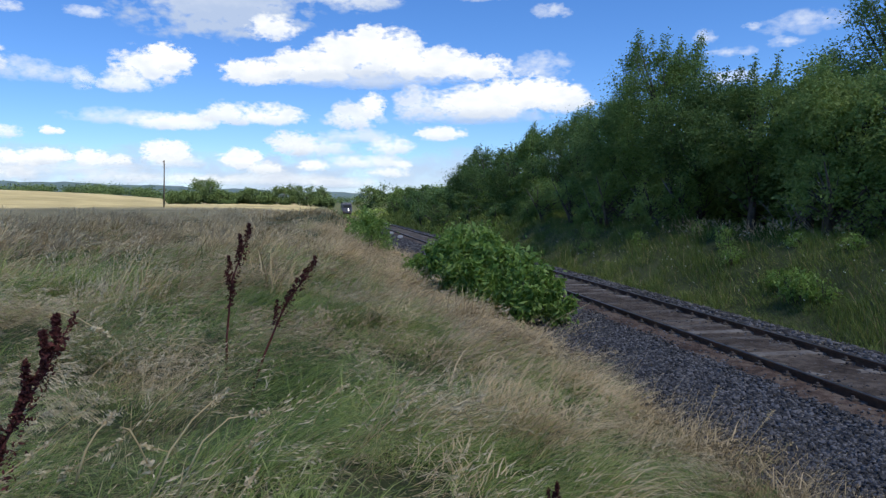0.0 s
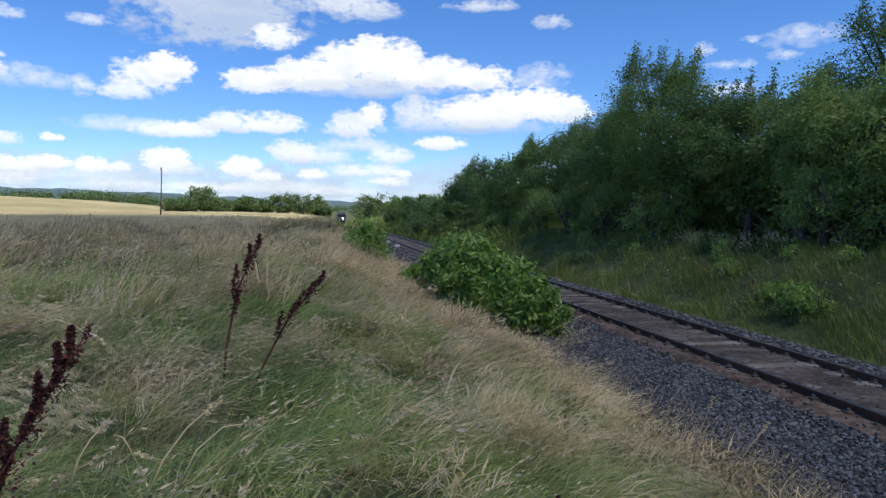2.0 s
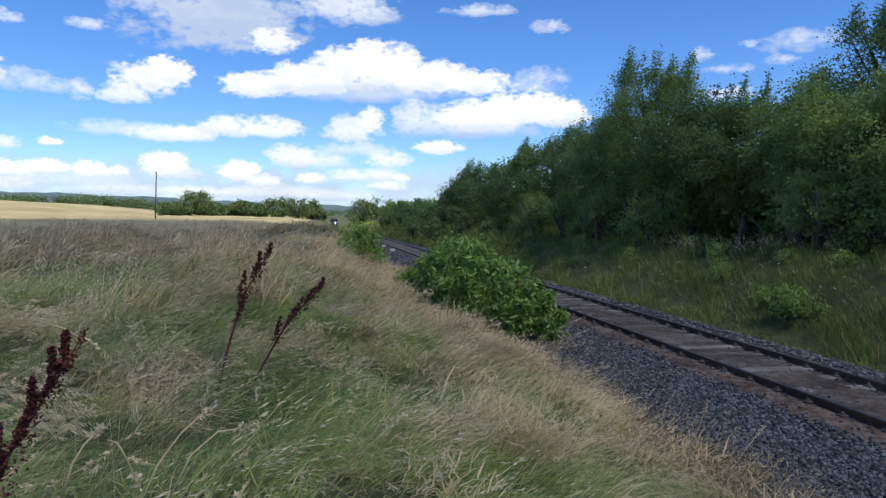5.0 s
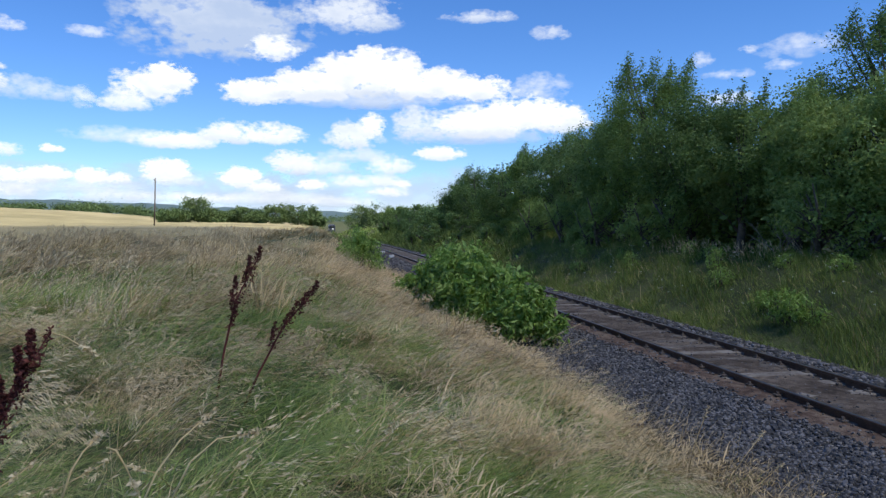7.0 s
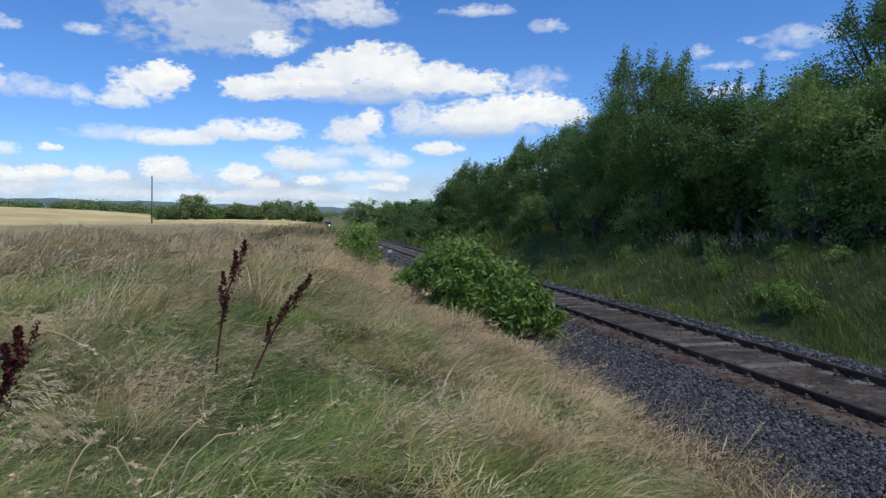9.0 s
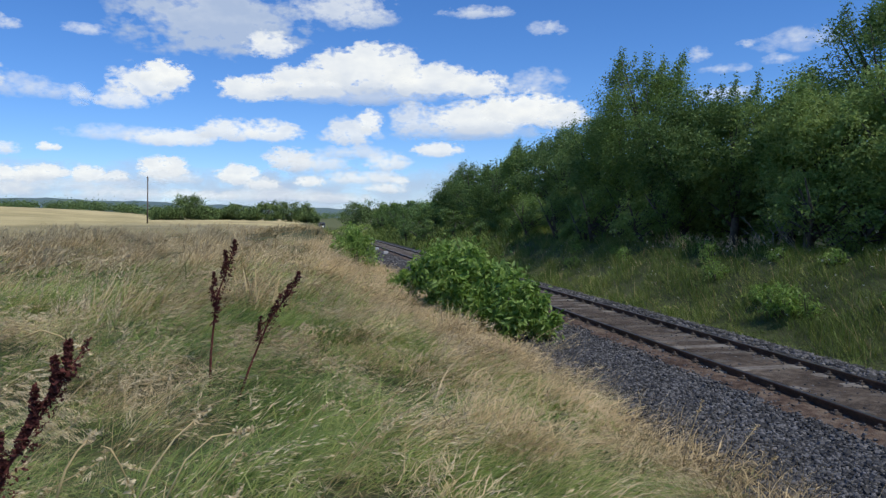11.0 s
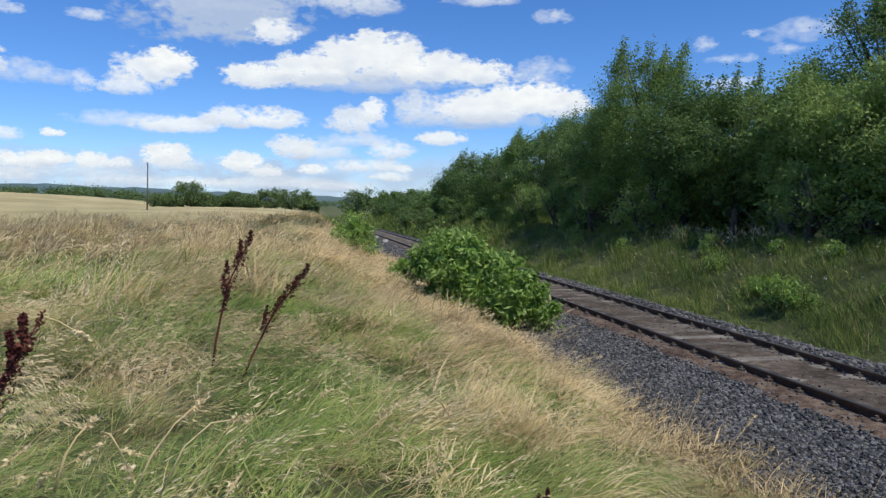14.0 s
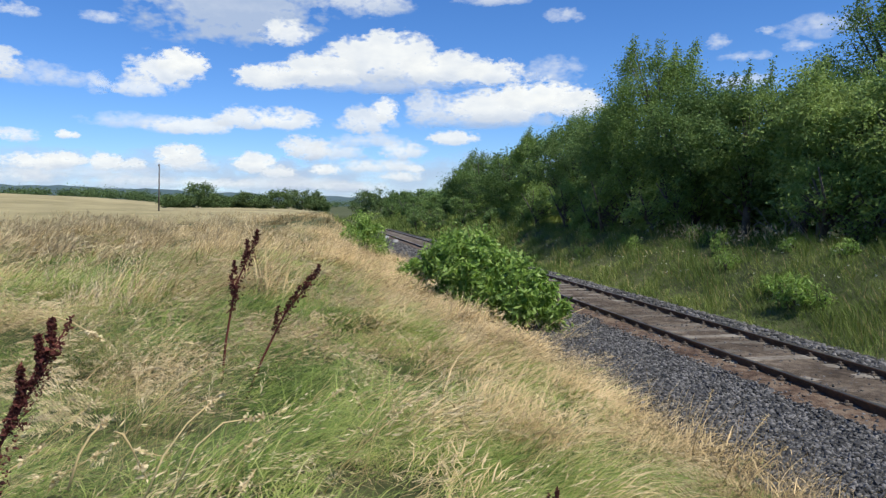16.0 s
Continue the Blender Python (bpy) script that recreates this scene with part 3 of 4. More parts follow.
for i, (sx, sy, sh, sr) in enumerate(((10.9, 62, 1.5, 0.9), (11.6, 67, 2.0, 1.1), (12.6, 57, 1.5, 1.0), (11.0, 72, 2.2, 1.2), (13.0, 50, 1.2, 0.9))):
    tree("shrub", (sx, sy), sh, sr, 880 + i, "dark green shrub low on the railway bank", 2200, 0.15, M_LEAF, 0, 0.0, "shrub", 3, 22, "shrubs on the bank")
for i, (sx, sy, sh, sr) in enumerate(((14.0, 37, 2.6, 1.1), (13.9, 33.5, 2.2, 1.0), (14.4, 26.2, 2.4, 1.0), (14.6, 18.6, 2.6, 1.1), (14.0, 42, 2.4, 1.1))):
    tree("sapling", (sx, sy), sh, sr, 920 + i, "light green sapling at the front of the bank trees", 3500, 0.1, M_LEAF2, 2, 0.12, "sapling", 2, 26, "saplings on the bank")
for i, (mx, my) in enumerate(((6.05, 50.5), (6.1, 57.0))):
    bm = bmesh.new()
    box_bm(bm, -0.17, 0.17, -0.2, 0.2, 0.0, 0.24, 0.03)
    stone = tagged(new("marker_stone", from_bm("marker_stone", bm, M_PALE)), "small whitewashed marker stone beside the rail", "marker stone", "marker stones")
    stone.location = (mx, my, -0.17)
for i in range(5):
    sy = 27.0 + 4.0 * i + rb.uniform(-0.7, 0.7)
    tree("sapling", (13.5 + rb.uniform(-0.3, 0.4), sy), rb.uniform(1.3, 2.8), rb.uniform(0.7, 1.1), 940 + i, "light green sapling leaning out over the bank", 3000, 0.11,
         M_LEAF2, 2, 0.08, "sapling", 2, 24, "saplings on the bank")

for i, (bx, by, reach) in enumerate(((15.0, 19.3, 1.6), (15.3, 21.0, 1.3), (15.1, 17.9, 1.1))):
    twigs = []
    root = tagged(new("dead_branch"), "bare grey dead branches under the bank trees", "branch", "dead branches")
    root.location = (bx, by, float(ground_z(bx, by)) - 0.05)
    for k in range(9):
        ry, rz = rb.uniform(-1, 1) * reach, rb.uniform(0.5, 1.0) * reach
        tip = Vector((rb.uniform(-0.5, 0.1), ry, rz))
        mid = Vector((tip.x * 0.4 + rb.uniform(-0.2, 0.2), ry * rb.uniform(0.2, 0.7), rz * rb.uniform(0.4, 0.8)))
        twigs.append(tube([(0, 0, 0), mid, tip, tip + Vector((-0.1, 0.25 * ry, -0.2))], [0.018, 0.012, 0.008, 0.003], 5))
        for _ in range(2):
            end = tip + Vector((rb.uniform(-0.3, 0.3), rb.uniform(-0.4, 0.4), rb.uniform(-0.1, 0.35)))
            twigs.append(tube([mid.lerp(tip, rb.uniform(0.2, 0.8)), end], [0.009, 0.003], 4))
    part("branch", mesh_of("branch", *grown(twigs), M_DEADWOOD, True), root)

# ---- railcar ----
railcar = tagged(new("railcar"), "dark grey railcar with a lit headlamp driving away", "train")
bm = bmesh.new()
box_bm(bm, -1.4, 1.4, 0.0, 24.0, 0.95, 3.55, 0.25)
part("body", from_bm("body", bm, M_LOCO_SIDE), railcar, "light grey body side")
bm = bmesh.new()
box_bm(bm, -1.38, 1.38, -0.35, 0.3, 0.7, 3.5, 0.22)
part("front", from_bm("front", bm, M_LOCO), railcar, "dark blue-grey driving end")
bm = bmesh.new()
box_bm(bm, -1.2, 1.2, 0.5, 23.5, 0.45, 1.0, 0.08)
part("underframe", from_bm("underframe", bm, M_RAIL), railcar)
bm = bmesh.new()
box_bm(bm, -1.3, 1.3, 0.4, 23.6, 3.5, 3.8, 0.14)
part("roof", from_bm("roof", bm, M_LOCO), railcar)
bm = bmesh.new()
box_bm(bm, -1.1, 1.1, -0.38, -0.33, 2.3, 3.1, 0.02)
part("windscreen", from_bm("windscreen", bm, M_GLASS), railcar)
bm = bmesh.new()
box_bm(bm, -0.02, 0.02, -0.7, 0.7, -0.4, 0.4, 0.015)
pane_me = from_bm("window", bm, M_GLASS)
for wy in range(6):
    for wx in (-1.4, 1.4):
        part("window", pane_me, railcar).location = (wx, 3.5 + 3.2 * wy, 2.55)
bm = bmesh.new()
bmesh.ops.create_cone(bm, cap_ends=True, segments=14, radius1=0.2, radius2=0.2, depth=0.5, matrix=pose(0, 0, 0, 90, 0, 0))
buffer_me = from_bm("buffer", bm, M_RAIL)
for wx in (-0.87, 0.87):
    part("buffer", buffer_me, railcar).location = (wx, -0.5, 1.05)
bm = bmesh.new()
bmesh.ops.create_uvsphere(bm, u_segments=12, v_segments=8, radius=0.2)
lamp_me = from_bm("headlamp", bm, M_LAMP, True)
for lx, lz in ((0.35, 1.95), (0.45, 1.5)):
    lamp = part("headlamp", lamp_me, railcar, "white glowing lamp")
    lamp.location = (lx, -0.3, lz)
    bm = bmesh.new()
    bmesh.ops.create_cone(bm, cap_ends=False, segments=16, radius1=0.24, radius2=0.21, depth=0.12, matrix=pose(0, 0.0, 0, 90, 0, 0))
    part("rim", from_bm("rim", bm, M_RAIL), lamp)
for wy in (2.0, 4.4, 19.6, 22.0):
    for wx in (-0.75, 0.75):
        bm = bmesh.new()
        bmesh.ops.create_cone(bm, cap_ends=True, segments=20, radius1=0.42, radius2=0.42, depth=0.13, matrix=pose(0, 0, 0, 0, 90, 0))
        part("wheel", from_bm("wheel", bm, M_RAIL), railcar).location = (wx, wy, 0.42)

# ---- pole ----
pole = tagged(new("utility_pole"), "slender weathered wooden pole at the field edge", "pole")
pole.location = (-25.0, 131, float(ground_z(-25.0, 131)) - 0.4)
part("shaft", mesh_of("shaft", *tube([(-0.15, 0, 0), (0, 0, 4.5), (0.12, 0, 9.1)], [0.13, 0.11, 0.085], 10), M_POLE, True), pole)
for k, pz in enumerate((8.8, 8.4)):
    bm = bmesh.new()
    bmesh.ops.create_cone(bm, cap_ends=True, segments=8, radius1=0.07, radius2=0.05, depth=0.2)
    part("insulator", from_bm("insulator", bm, M_CLIP), pole).location = (0.2 if k else 0.0, -0.15, pz)


# ---- grass ----
def blades(name, rng, xs, ys, length, width, lean, turn, mat, label, spread=0.5, heads=0.0, head_mat=None, wide=1.0, category="grass", mat_depth=0.0, reps=7, fluff=0.5, droop=0.35, rise=0.0, plume=2):
    """Curved tapering blades; lean is how far the tips are carried over, turn the heading of the lean in radians."""
    n = len(xs)
    z = ground_z(xs, ys) + rise
    base = np.stack([xs, ys, z - 0.03 + mat_depth * rng.uniform(size=n) ** 2], axis=1)
    ln = length * rng.uniform(0.55, 1.25, n)
    a = turn + rng.normal(size=n) * spread
    hd = np.stack([np.cos(a), np.sin(a), np.zeros(n)], axis=1)
    k = np.clip(lean + rng.normal(size=n) * np.where(np.asarray(lean) > 1.3, 0.11, 0.22), 0.05, 1.5)
    wdir = np.stack([-np.sin(a), np.cos(a), np.zeros(n)], axis=1)
    mixr = rng.uniform(-1, 1, (n, 1))
    wdir = wdir * (1 - np.abs(mixr) * 0.6) + hd * mixr * 0.6
    w = width * rng.uniform(0.6, 1.4, n)
    pts, tot = [base], base
    th = np.zeros(n)
    for seg, share in ((0, 0.38), (1, 0.34), (2, 0.28)):
        th = np.minimum(k * (0.82, 1.03, 1.2)[seg], 1.72)
        step = hd * np.sin(th)[:, None] + np.array([[0, 0, 1.0]]) * np.cos(th)[:, None]
        tot = tot + step * (ln * share)[:, None]
        pts.append(tot)
    sizes = (1.0, 0.85, 0.55)
    vv = []
    for i in range(3):
        off = wdir * (w * sizes[i] / 2)[:, None]
        vv += [pts[i] - off, pts[i] + off]
    vv.append(pts[3])
    v = np.stack(vv, axis=1).reshape(-1, 3)
    b = np.arange(n)[:, None] * 7
    quads = np.concatenate([b + np.array([[0, 1, 3, 2]]), b + np.array([[2, 3, 5, 4]])])
    tris = b + np.array([[4, 5, 6]])
    ob = tagged(new(name, mesh_arrays(name, v, [quads, tris], mat)), label, category, kind="stuff")
    if np.any(heads):
        pick = rng.uniform(size=n) < heads
        p0, p1 = pts[plume][pick], pts[3][pick]
        m = len(p0)
        d = p1 - p0
        hl = np.linalg.norm(d, axis=1, keepdims=True)
        d = d / np.maximum(hl, 1e-6)
        cs = []
        side = np.cross(d, rng.normal(size=(m, 3)))
        side /= np.linalg.norm(side, axis=1, keepdims=True)
        up = np.cross(d, side)
        for q in range(reps):
            f = q / (reps - 1)
            ang = q * 2.4
            o = side * math.cos(ang) + up * math.sin(ang)
            st = p0 + (p1 - p0) * (0.1 + 0.95 * f)
            s = (0.05 * wide * (1 - 0.55 * f)) * rng.uniform(0.7, 1.3, (m, 1)) * (0.7 + 0.3 * smooth(2.5, 5.0, p0[:, 1:2]))
            tip = st + d * s * 1.5 + o * s * fluff - np.array([[0, 0, droop]]) * s * fluff
            wv = np.cross(d, o) * s * 0.11 + o * s * 0.06
            mid = (st + tip) / 2
            cs.append(np.stack([st, mid + wv, tip, mid - wv], axis=1))
        hv = np.concatenate(cs, axis=0).reshape(-1, 3)
        hb = np.arange(m * reps)[:, None] * 4
        tagged(new("seed_heads", mesh_arrays("seed_heads", hv, [hb + np.array([[0, 1, 2, 3]])], head_mat or M_SEED)),
               "feathery straw-coloured grass seed heads leaning in the wind", "grass", kind="stuff")
    return ob


def scatter(rng, count, x0, x1, y0, y1, power=1.0):
    """Points of a stretch of the plan, thinning with distance."""
    u = rng.uniform(size=count)
    ys = y0 + (y1 - y0) * u ** power
    xs = rng.uniform(x0, x1, count)
    return xs, ys


def patch(x, y):
    """Uneven swaths, 0 to 1, that sort green grass from dry; they run slantwise over the slope."""
    s = y * (1 + 4 / (y + 2))
    q = np.sin(1.55 * s - 1.0 * x + 1.4 * np.sin(0.8 * x + 0.5 * y)) + 0.8 * np.sin(0.7 * s + 1.3 * x + 0.6) + 1.0 * np.sin(3.6 * s - 2.2 * x + 2.0 * np.sin(0.9 * x)) + 0.5 * np.sin(5.1 * x + 2.7 * y)
    return np.clip(0.5 + q / 3.4, 0, 1)


def crest(x, y):
    """Waves, 0 to 1, in which the lodged grass is heaped up across the slope."""
    s = y * (1 + 4 / (y + 2))
    return 0.5 - 0.5 * np.sin(3.6 * s - 2.2 * x + 2.0 * np.sin(0.9 * x)) * (0.6 + 0.4 * np.sin(1.3 * x + 0.8 * y))


def wind(x, y):
    """Heading of the lodged grass: over to the right, swirling slowly."""
    return 0.2 + 0.4 * np.sin(0.9 * y + 0.5 * x) + 0.3 * np.sin(2.2 * x - 1.4 * y)


def meadow(rng, count, x0, x1, y0, y1, power, wanted, name, length, width, lean, mat, label, **more):
    tufts = max(count // 70, 10)
    xs, ys = scatter(rng, tufts, x0, x1, y0, y1, power)
    s = xs - track_shift(ys)
    inside = ((xs > -0.55 * ys - 1.0) | (ys < 1.6)) & (s < 4.25 + 0.2 * np.sin(ys * 1.3) + 0.15 * np.sin(ys * 4.1))
    heaped = 1 - (0.6 if lean > 1.3 else 0.0) * (1 - crest(xs, ys)) * smooth(16, 9, ys) * smooth(3.2, 5.2, ys)
    keep = inside & (rng.uniform(size=tufts) < wanted(xs, ys) * heaped)
    xs, ys = xs[keep], ys[keep]
    n = len(xs)
    swell = patch(ys * 1.1 + 3, xs * 0.9 + 7)
    tall = length * (1 - 0.45 * smooth(0.5, 4.0, xs - track_shift(ys))) * (0.42 + 0.95 * swell) * rng.uniform(0.7, 1.3, n)
    turn, over = wind(xs, ys) + rng.normal(size=n) * 0.65, lean + rng.normal(size=n) * (0.1 if lean > 1.3 else 0.25) + (0.5 - swell) * (0.15 if lean > 1.3 else 0.4)
    k = rng.integers(0, n, int(70 * n))
    r = (0.09 + 0.05 * tall / 0.7) * (1 + ys / 22)
    if "heads" in more:
        more["heads"] = (more["heads"] * np.where(rng.uniform(size=n) < 0.4, 2.2, 0.15))[k]
    bx_, by_ = xs[k] + rng.normal(size=len(k)) * r[k], ys[k] + rng.normal(size=len(k)) * r[k]
    fine = width * (0.5 + 0.5 * smooth(3.5, 13, ys))
    rise = 0.16 * crest(xs, ys) * smooth(26, 14, ys) * smooth(4.2, 3.0, xs)
    return blades(name, rng, bx_, by_, tall[k], fine[k], over[k], turn[k], mat, label, rise=rise[k], **more)


def greenness(x, y):
    g = smooth(0.28, 0.46, patch(x, y)) * smooth(4.0, 2.6, x) * (0.4 + 0.6 * smooth(24, 8, y))
    g = np.maximum(g, 0.95 * np.exp(-((x + 3.6) / 1.9) ** 2 - ((y - 15.5) / 3.6) ** 2))
    g = np.maximum(g, 0.9 * np.exp(-((x - 1.9) / 0.8) ** 2 - ((y - 4.6) / 1.5) ** 2))
    for gx, gy, rx, ry in ((0.5, 10.3, 0.9, 1.0), (1.1, 6.9, 0.9, 0.8), (0.5, 4.6, 1.2, 0.9), (-5.0, 13.0, 1.3, 1.6), (-2.2, 7.0, 0.7, 0.6), (1.3, 9.2, 0.8, 0.8), (0.2, 13.0, 1.2, 1.5), (1.6, 13.2, 0.6, 0.9)):
        g = np.maximum(g, 0.95 * np.exp(-((x - gx) / rx) ** 2 - ((y - gy) / ry) ** 2))
    g = g * (1 - 0.9 * np.exp(-((y - 7.9 - 2.6 * (x - 1.3)) / 0.55) ** 2) * smooth(0.6, 1.2, x))
    g = np.maximum(g, 0.75 * smooth(5.2, 3.2, y) * smooth(3.8, 2.5, x))
    return np.clip(g, 0.12, 1)


rg = np.random.default_rng(77)
meadow(rg, 130000, -8, 4.7, 1.6, 13, 0.9, lambda x, y: 0.15 + 0.85 * greenness(x, y), "green_grass", 0.55, 0.0078, 1.5, M_GREEN,
       "long green meadow grass flattened by wind", spread=0.6, mat_depth=0.16)
meadow(rg, 115000, -8, 4.7, 1.6, 13, 0.9, lambda x, y: 0.95 - 0.93 * greenness(x, y), "dry_grass", 0.55, 0.0062, 1.5, M_STRAW,
       "dry straw-coloured meadow grass bent over by wind", heads=0.05, wide=0.66, spread=0.5, mat_depth=0.2)
meadow(rg, 26000, -9, 4.5, -12, 1.6, 1.0, lambda x, y: 0.9 + 0 * x, "dry_grass", 0.6, 0.014, 1.3, M_STRAW, "flattened dry meadow grass", mat_depth=0.12)
meadow(rg, 26000, -9, 4.5, -12, 1.6, 1.0, lambda x, y: greenness(x, y), "green_grass", 0.6, 0.014, 1.2, M_GREEN, "flattened green meadow grass")
meadow(rg, 36000, -8, 4.2, 1.6, 12, 0.9, lambda x, y: 0.2 + 0.8 * greenness(x, y), "broad_grass", 0.38, 0.011, 1.35, M_GREEN,
       "broad green grass blades tangled in the meadow", spread=1.1)
meadow(rg, 9000, -8, 3.8, 2.2, 14, 0.9, lambda x, y: (0.35 + 0.5 * smooth(1.5, -1.5, x)) * (1.1 - 0.8 * greenness(x, y)), "tall_stems", 0.75, 0.0045, 1.1, M_STRAW,
       "thin tall grass stems with drooping seed plumes", heads=0.8, wide=0.7, spread=0.4, reps=20, fluff=0.8)
meadow(rg, 30000, -5, 4.6, 4.2, 20, 1.0, lambda x, y: 0.62 * (1 - greenness(x, y)), "straw_sheaves", 0.5, 0.008, 1.5, M_MAT,
       "sheaves of bright dry grass lying over in swaths", heads=0.2, wide=0.9, spread=0.22, mat_depth=0.3, reps=10, fluff=0.7)
def plume_bands(x, y):
    """Where seeded grass lies in bands along the heaped-up waves."""
    return 0.14 + 0.75 * smooth(0.55, 0.85, crest(x, y)) * (1.0 - 0.3 * greenness(x, y))


meadow(rg, 60000, -7, 4.1, 2.4, 17, 1.0, plume_bands, "seed_plumes", 0.4, 0.004, 1.36, M_SEED,
       "pinkish feathery grass plumes lying over in bands", heads=0.95, wide=0.62, spread=0.14, mat_depth=0.28, reps=18, fluff=0.75, droop=1.3, plume=1)
meadow(rg, 80000, -20, 4.7, 11, 40, 1.2, lambda x, y: 0.9 * greenness(x, y) + 0.1, "green_grass", 0.5, 0.016, 1.35, M_GREEN, "green meadow grass in patches", mat_depth=0.15)
meadow(rg, 90000, -20, 4.7, 11, 40, 1.2, lambda x, y: 1.0 - 0.97 * greenness(x, y), "dry_grass", 0.7, 0.016, 1.25, M_STRAW,
       "tall dry meadow grass bent over by wind", heads=0.14, wide=1.6, spread=0.3, mat_depth=0.18)
meadow(rg, 110000, 0.6, 4.7, 3.2, 42, 1.35, lambda x, y: (0.08 + 0.87 * (1.0 - greenness(x, y))) * (1 - 0.8 * smooth(2.4, 3.4, x) * smooth(8.5, 5.5, y)), "flattened_straw", 0.45, 0.018, 1.52, M_MAT,
       "pale dry grass pressed flat along the ballast edge", spread=0.3, mat_depth=0.34)
meadow(rg, 90000, -6.5, 3.6, 3.2, 24, 1.2, lambda x, y: greenness(x, y) ** 2 * (1 - 0.75 * smooth(0.6, -0.6, x) * smooth(11, 8, y)), "flattened_green", 0.45, 0.013, 1.45, M_FRESH,
       "fresh yellow-green grass lying over in the wind", spread=0.35, mat_depth=0.28)
meadow(rg, 60000, -42, 2.0, 20, 75, 1.2, lambda x, y: smooth(1, -4, x + 0.05 * y) * (1 - 0.95 * greenness(x, y)), "brown_grass", 0.7, 0.024, 0.75, M_DUSK, "tall purple-brown grass at the field edge", heads=0.3,
       head_mat=M_DUSK, wide=3.0)
meadow(rg, 24000, -12, 8, 38, 110, 1.0, lambda x, y: 0.8 + 0 * x, "dry_grass", 0.6, 0.05, 0.8, M_STRAW, "dry grass along the cutting's crest")


def bank_grass(rng, count, x0, x1, y0, y1, power, length, width, mat, label):
    xs, ys = scatter(rng, count, x0, x1, y0, y1, power)
    xs = xs + track_shift(ys)
    swell = patch(ys * 1.2 + 5, xs * 1.4)
    return blades("bank_grass", rng, xs, ys, length * (0.45 + 0.9 * swell), width, 0.55 + 0.5 * (1 - swell), np.full(len(xs), 2.9), mat, label, spread=1.3)


bank_grass(rg, 100000, 9.6, 16.5, 6, 45, 1.1, 0.34, 0.014, M_BANK, "lush green grass on the shaded bank")
bank_grass(rg, 25000, 9.9, 16.5, 40, 130, 1.2, 0.6, 0.06, M_BANK, "rough green grass farther along the bank")
bank_grass(rg, 9000, 2.5, 6.6, 62, 210, 1.0, 0.9, 0.07, M_BANK, "rank green weeds on the cutting side")
bank_grass(rg, 7000, 9.6, 17, -14, 7, 1.0, 0.5, 0.03, M_BANK, "green grass on the railway bank")
bank_grass(rg, 9000, 9.8, 42, 100, 290, 1.0, 0.9, 0.13, M_BANK, "rough green grass in the dip beyond the bend")
bank_grass(rg, 2500, 9.9, 14.5, 8, 60, 1.1, 0.6, 0.012, M_STRAW, "dry stalks among the bank grass")


def edge_stalks(rng, count):
    """Dry stalks leaning out over the ballast."""
    ys = 3.6 + 22 * rng.uniform(size=count) ** 1.3
    xs = 4.15 + rng.normal(size=count) * 0.28
    return blades("dry_stalks", rng, xs, ys, 0.5 * rng.uniform(0.6, 1.4, count), 0.005, 0.9, np.full(count, 0.15), M_STRAW,
                  "dry grass stalks leaning out over the ballast", spread=0.6, heads=0.22, wide=0.55)


edge_stalks(rg, 4000)
TUFTS = []


def swaying_tuft(at, count, seed):
    """A loose tuft of seeded stems that sways as one piece about its foot."""
    rng = np.random.default_rng(seed)
    x, y = at
    base = Vector((x, y, float(ground_z(x, y)) - 0.02))
    root = tagged(new("grass_tuft"), "swaying tuft of tall straw-coloured grass with seed heads", "grass", "swaying grass tufts")
    for name, mat, n, long, wide in (("straw", M_STRAW, count, 0.8, 0.005), ("foliage", M_GREEN, count // 2, 0.55, 0.007)):
        parts_before = set(scene.collection.objects)
        blades(name, rng, x + rng.normal(size=n) * 0.12, y + rng.normal(size=n) * 0.12, long, wide, 1.15, np.full(n, 0.2), mat, "", spread=0.4,
               heads=0.8 if name == "straw" else 0.0, wide=0.8)
        for ob in set(scene.collection.objects) - parts_before:
            ob.data.transform(Matrix.Translation(-base))
            ob.parent = root
            if ob.name.startswith("seed_heads"):
                ob.name = "seed"
            for key in ("category", "label"):
                if key in ob:
                    del ob[key]
    root.location = base
    TUFTS.append((root, tuple(base)))


for i in range(26):
    ty = 2.9 + 0.42 * i
    swaying_tuft((-0.36 * ty + 0.75 * ((i * 7) % 11) / 10 * ty * 0.95, ty), 70, 900 + i)


def long_stalk(base, tip, bow, label):
    """One long pale grass stalk with a narrow head."""
    root = tagged(new("grass_stalk"), label, "grass")
    b0, t0 = Vector(base), Vector(tip)
    root.location = b0
    v = t0 - b0
    mid = v * 0.55 + Vector((0, 0, bow))
    part("stem", mesh_of("stem", *tube([Vector((0, 0, -0.03)), mid * 0.5 + Vector((0, 0, bow * 0.4)), mid, v], [0.0042, 0.0038, 0.0032, 0.002], 5), M_STRAW, True), root)
    rng = np.random.default_rng(int(abs(base[0]) * 1000) + 3)
    f = rng.uniform(0, 1, 26)
    c = np.array([tuple(mid.lerp(v, 0.45 + 0.55 * q)) for q in f]) + rng.normal(size=(26, 3)) * 0.004
    lv, lp = leaf_cloud(rng, c, np.full((26, 3), 0.001), np.full(26, 2), 0.02, 0.0)
    tagged(part("seed_head", mesh_arrays("seed_head", lv, lp, M_SEED), root), kind="stuff")


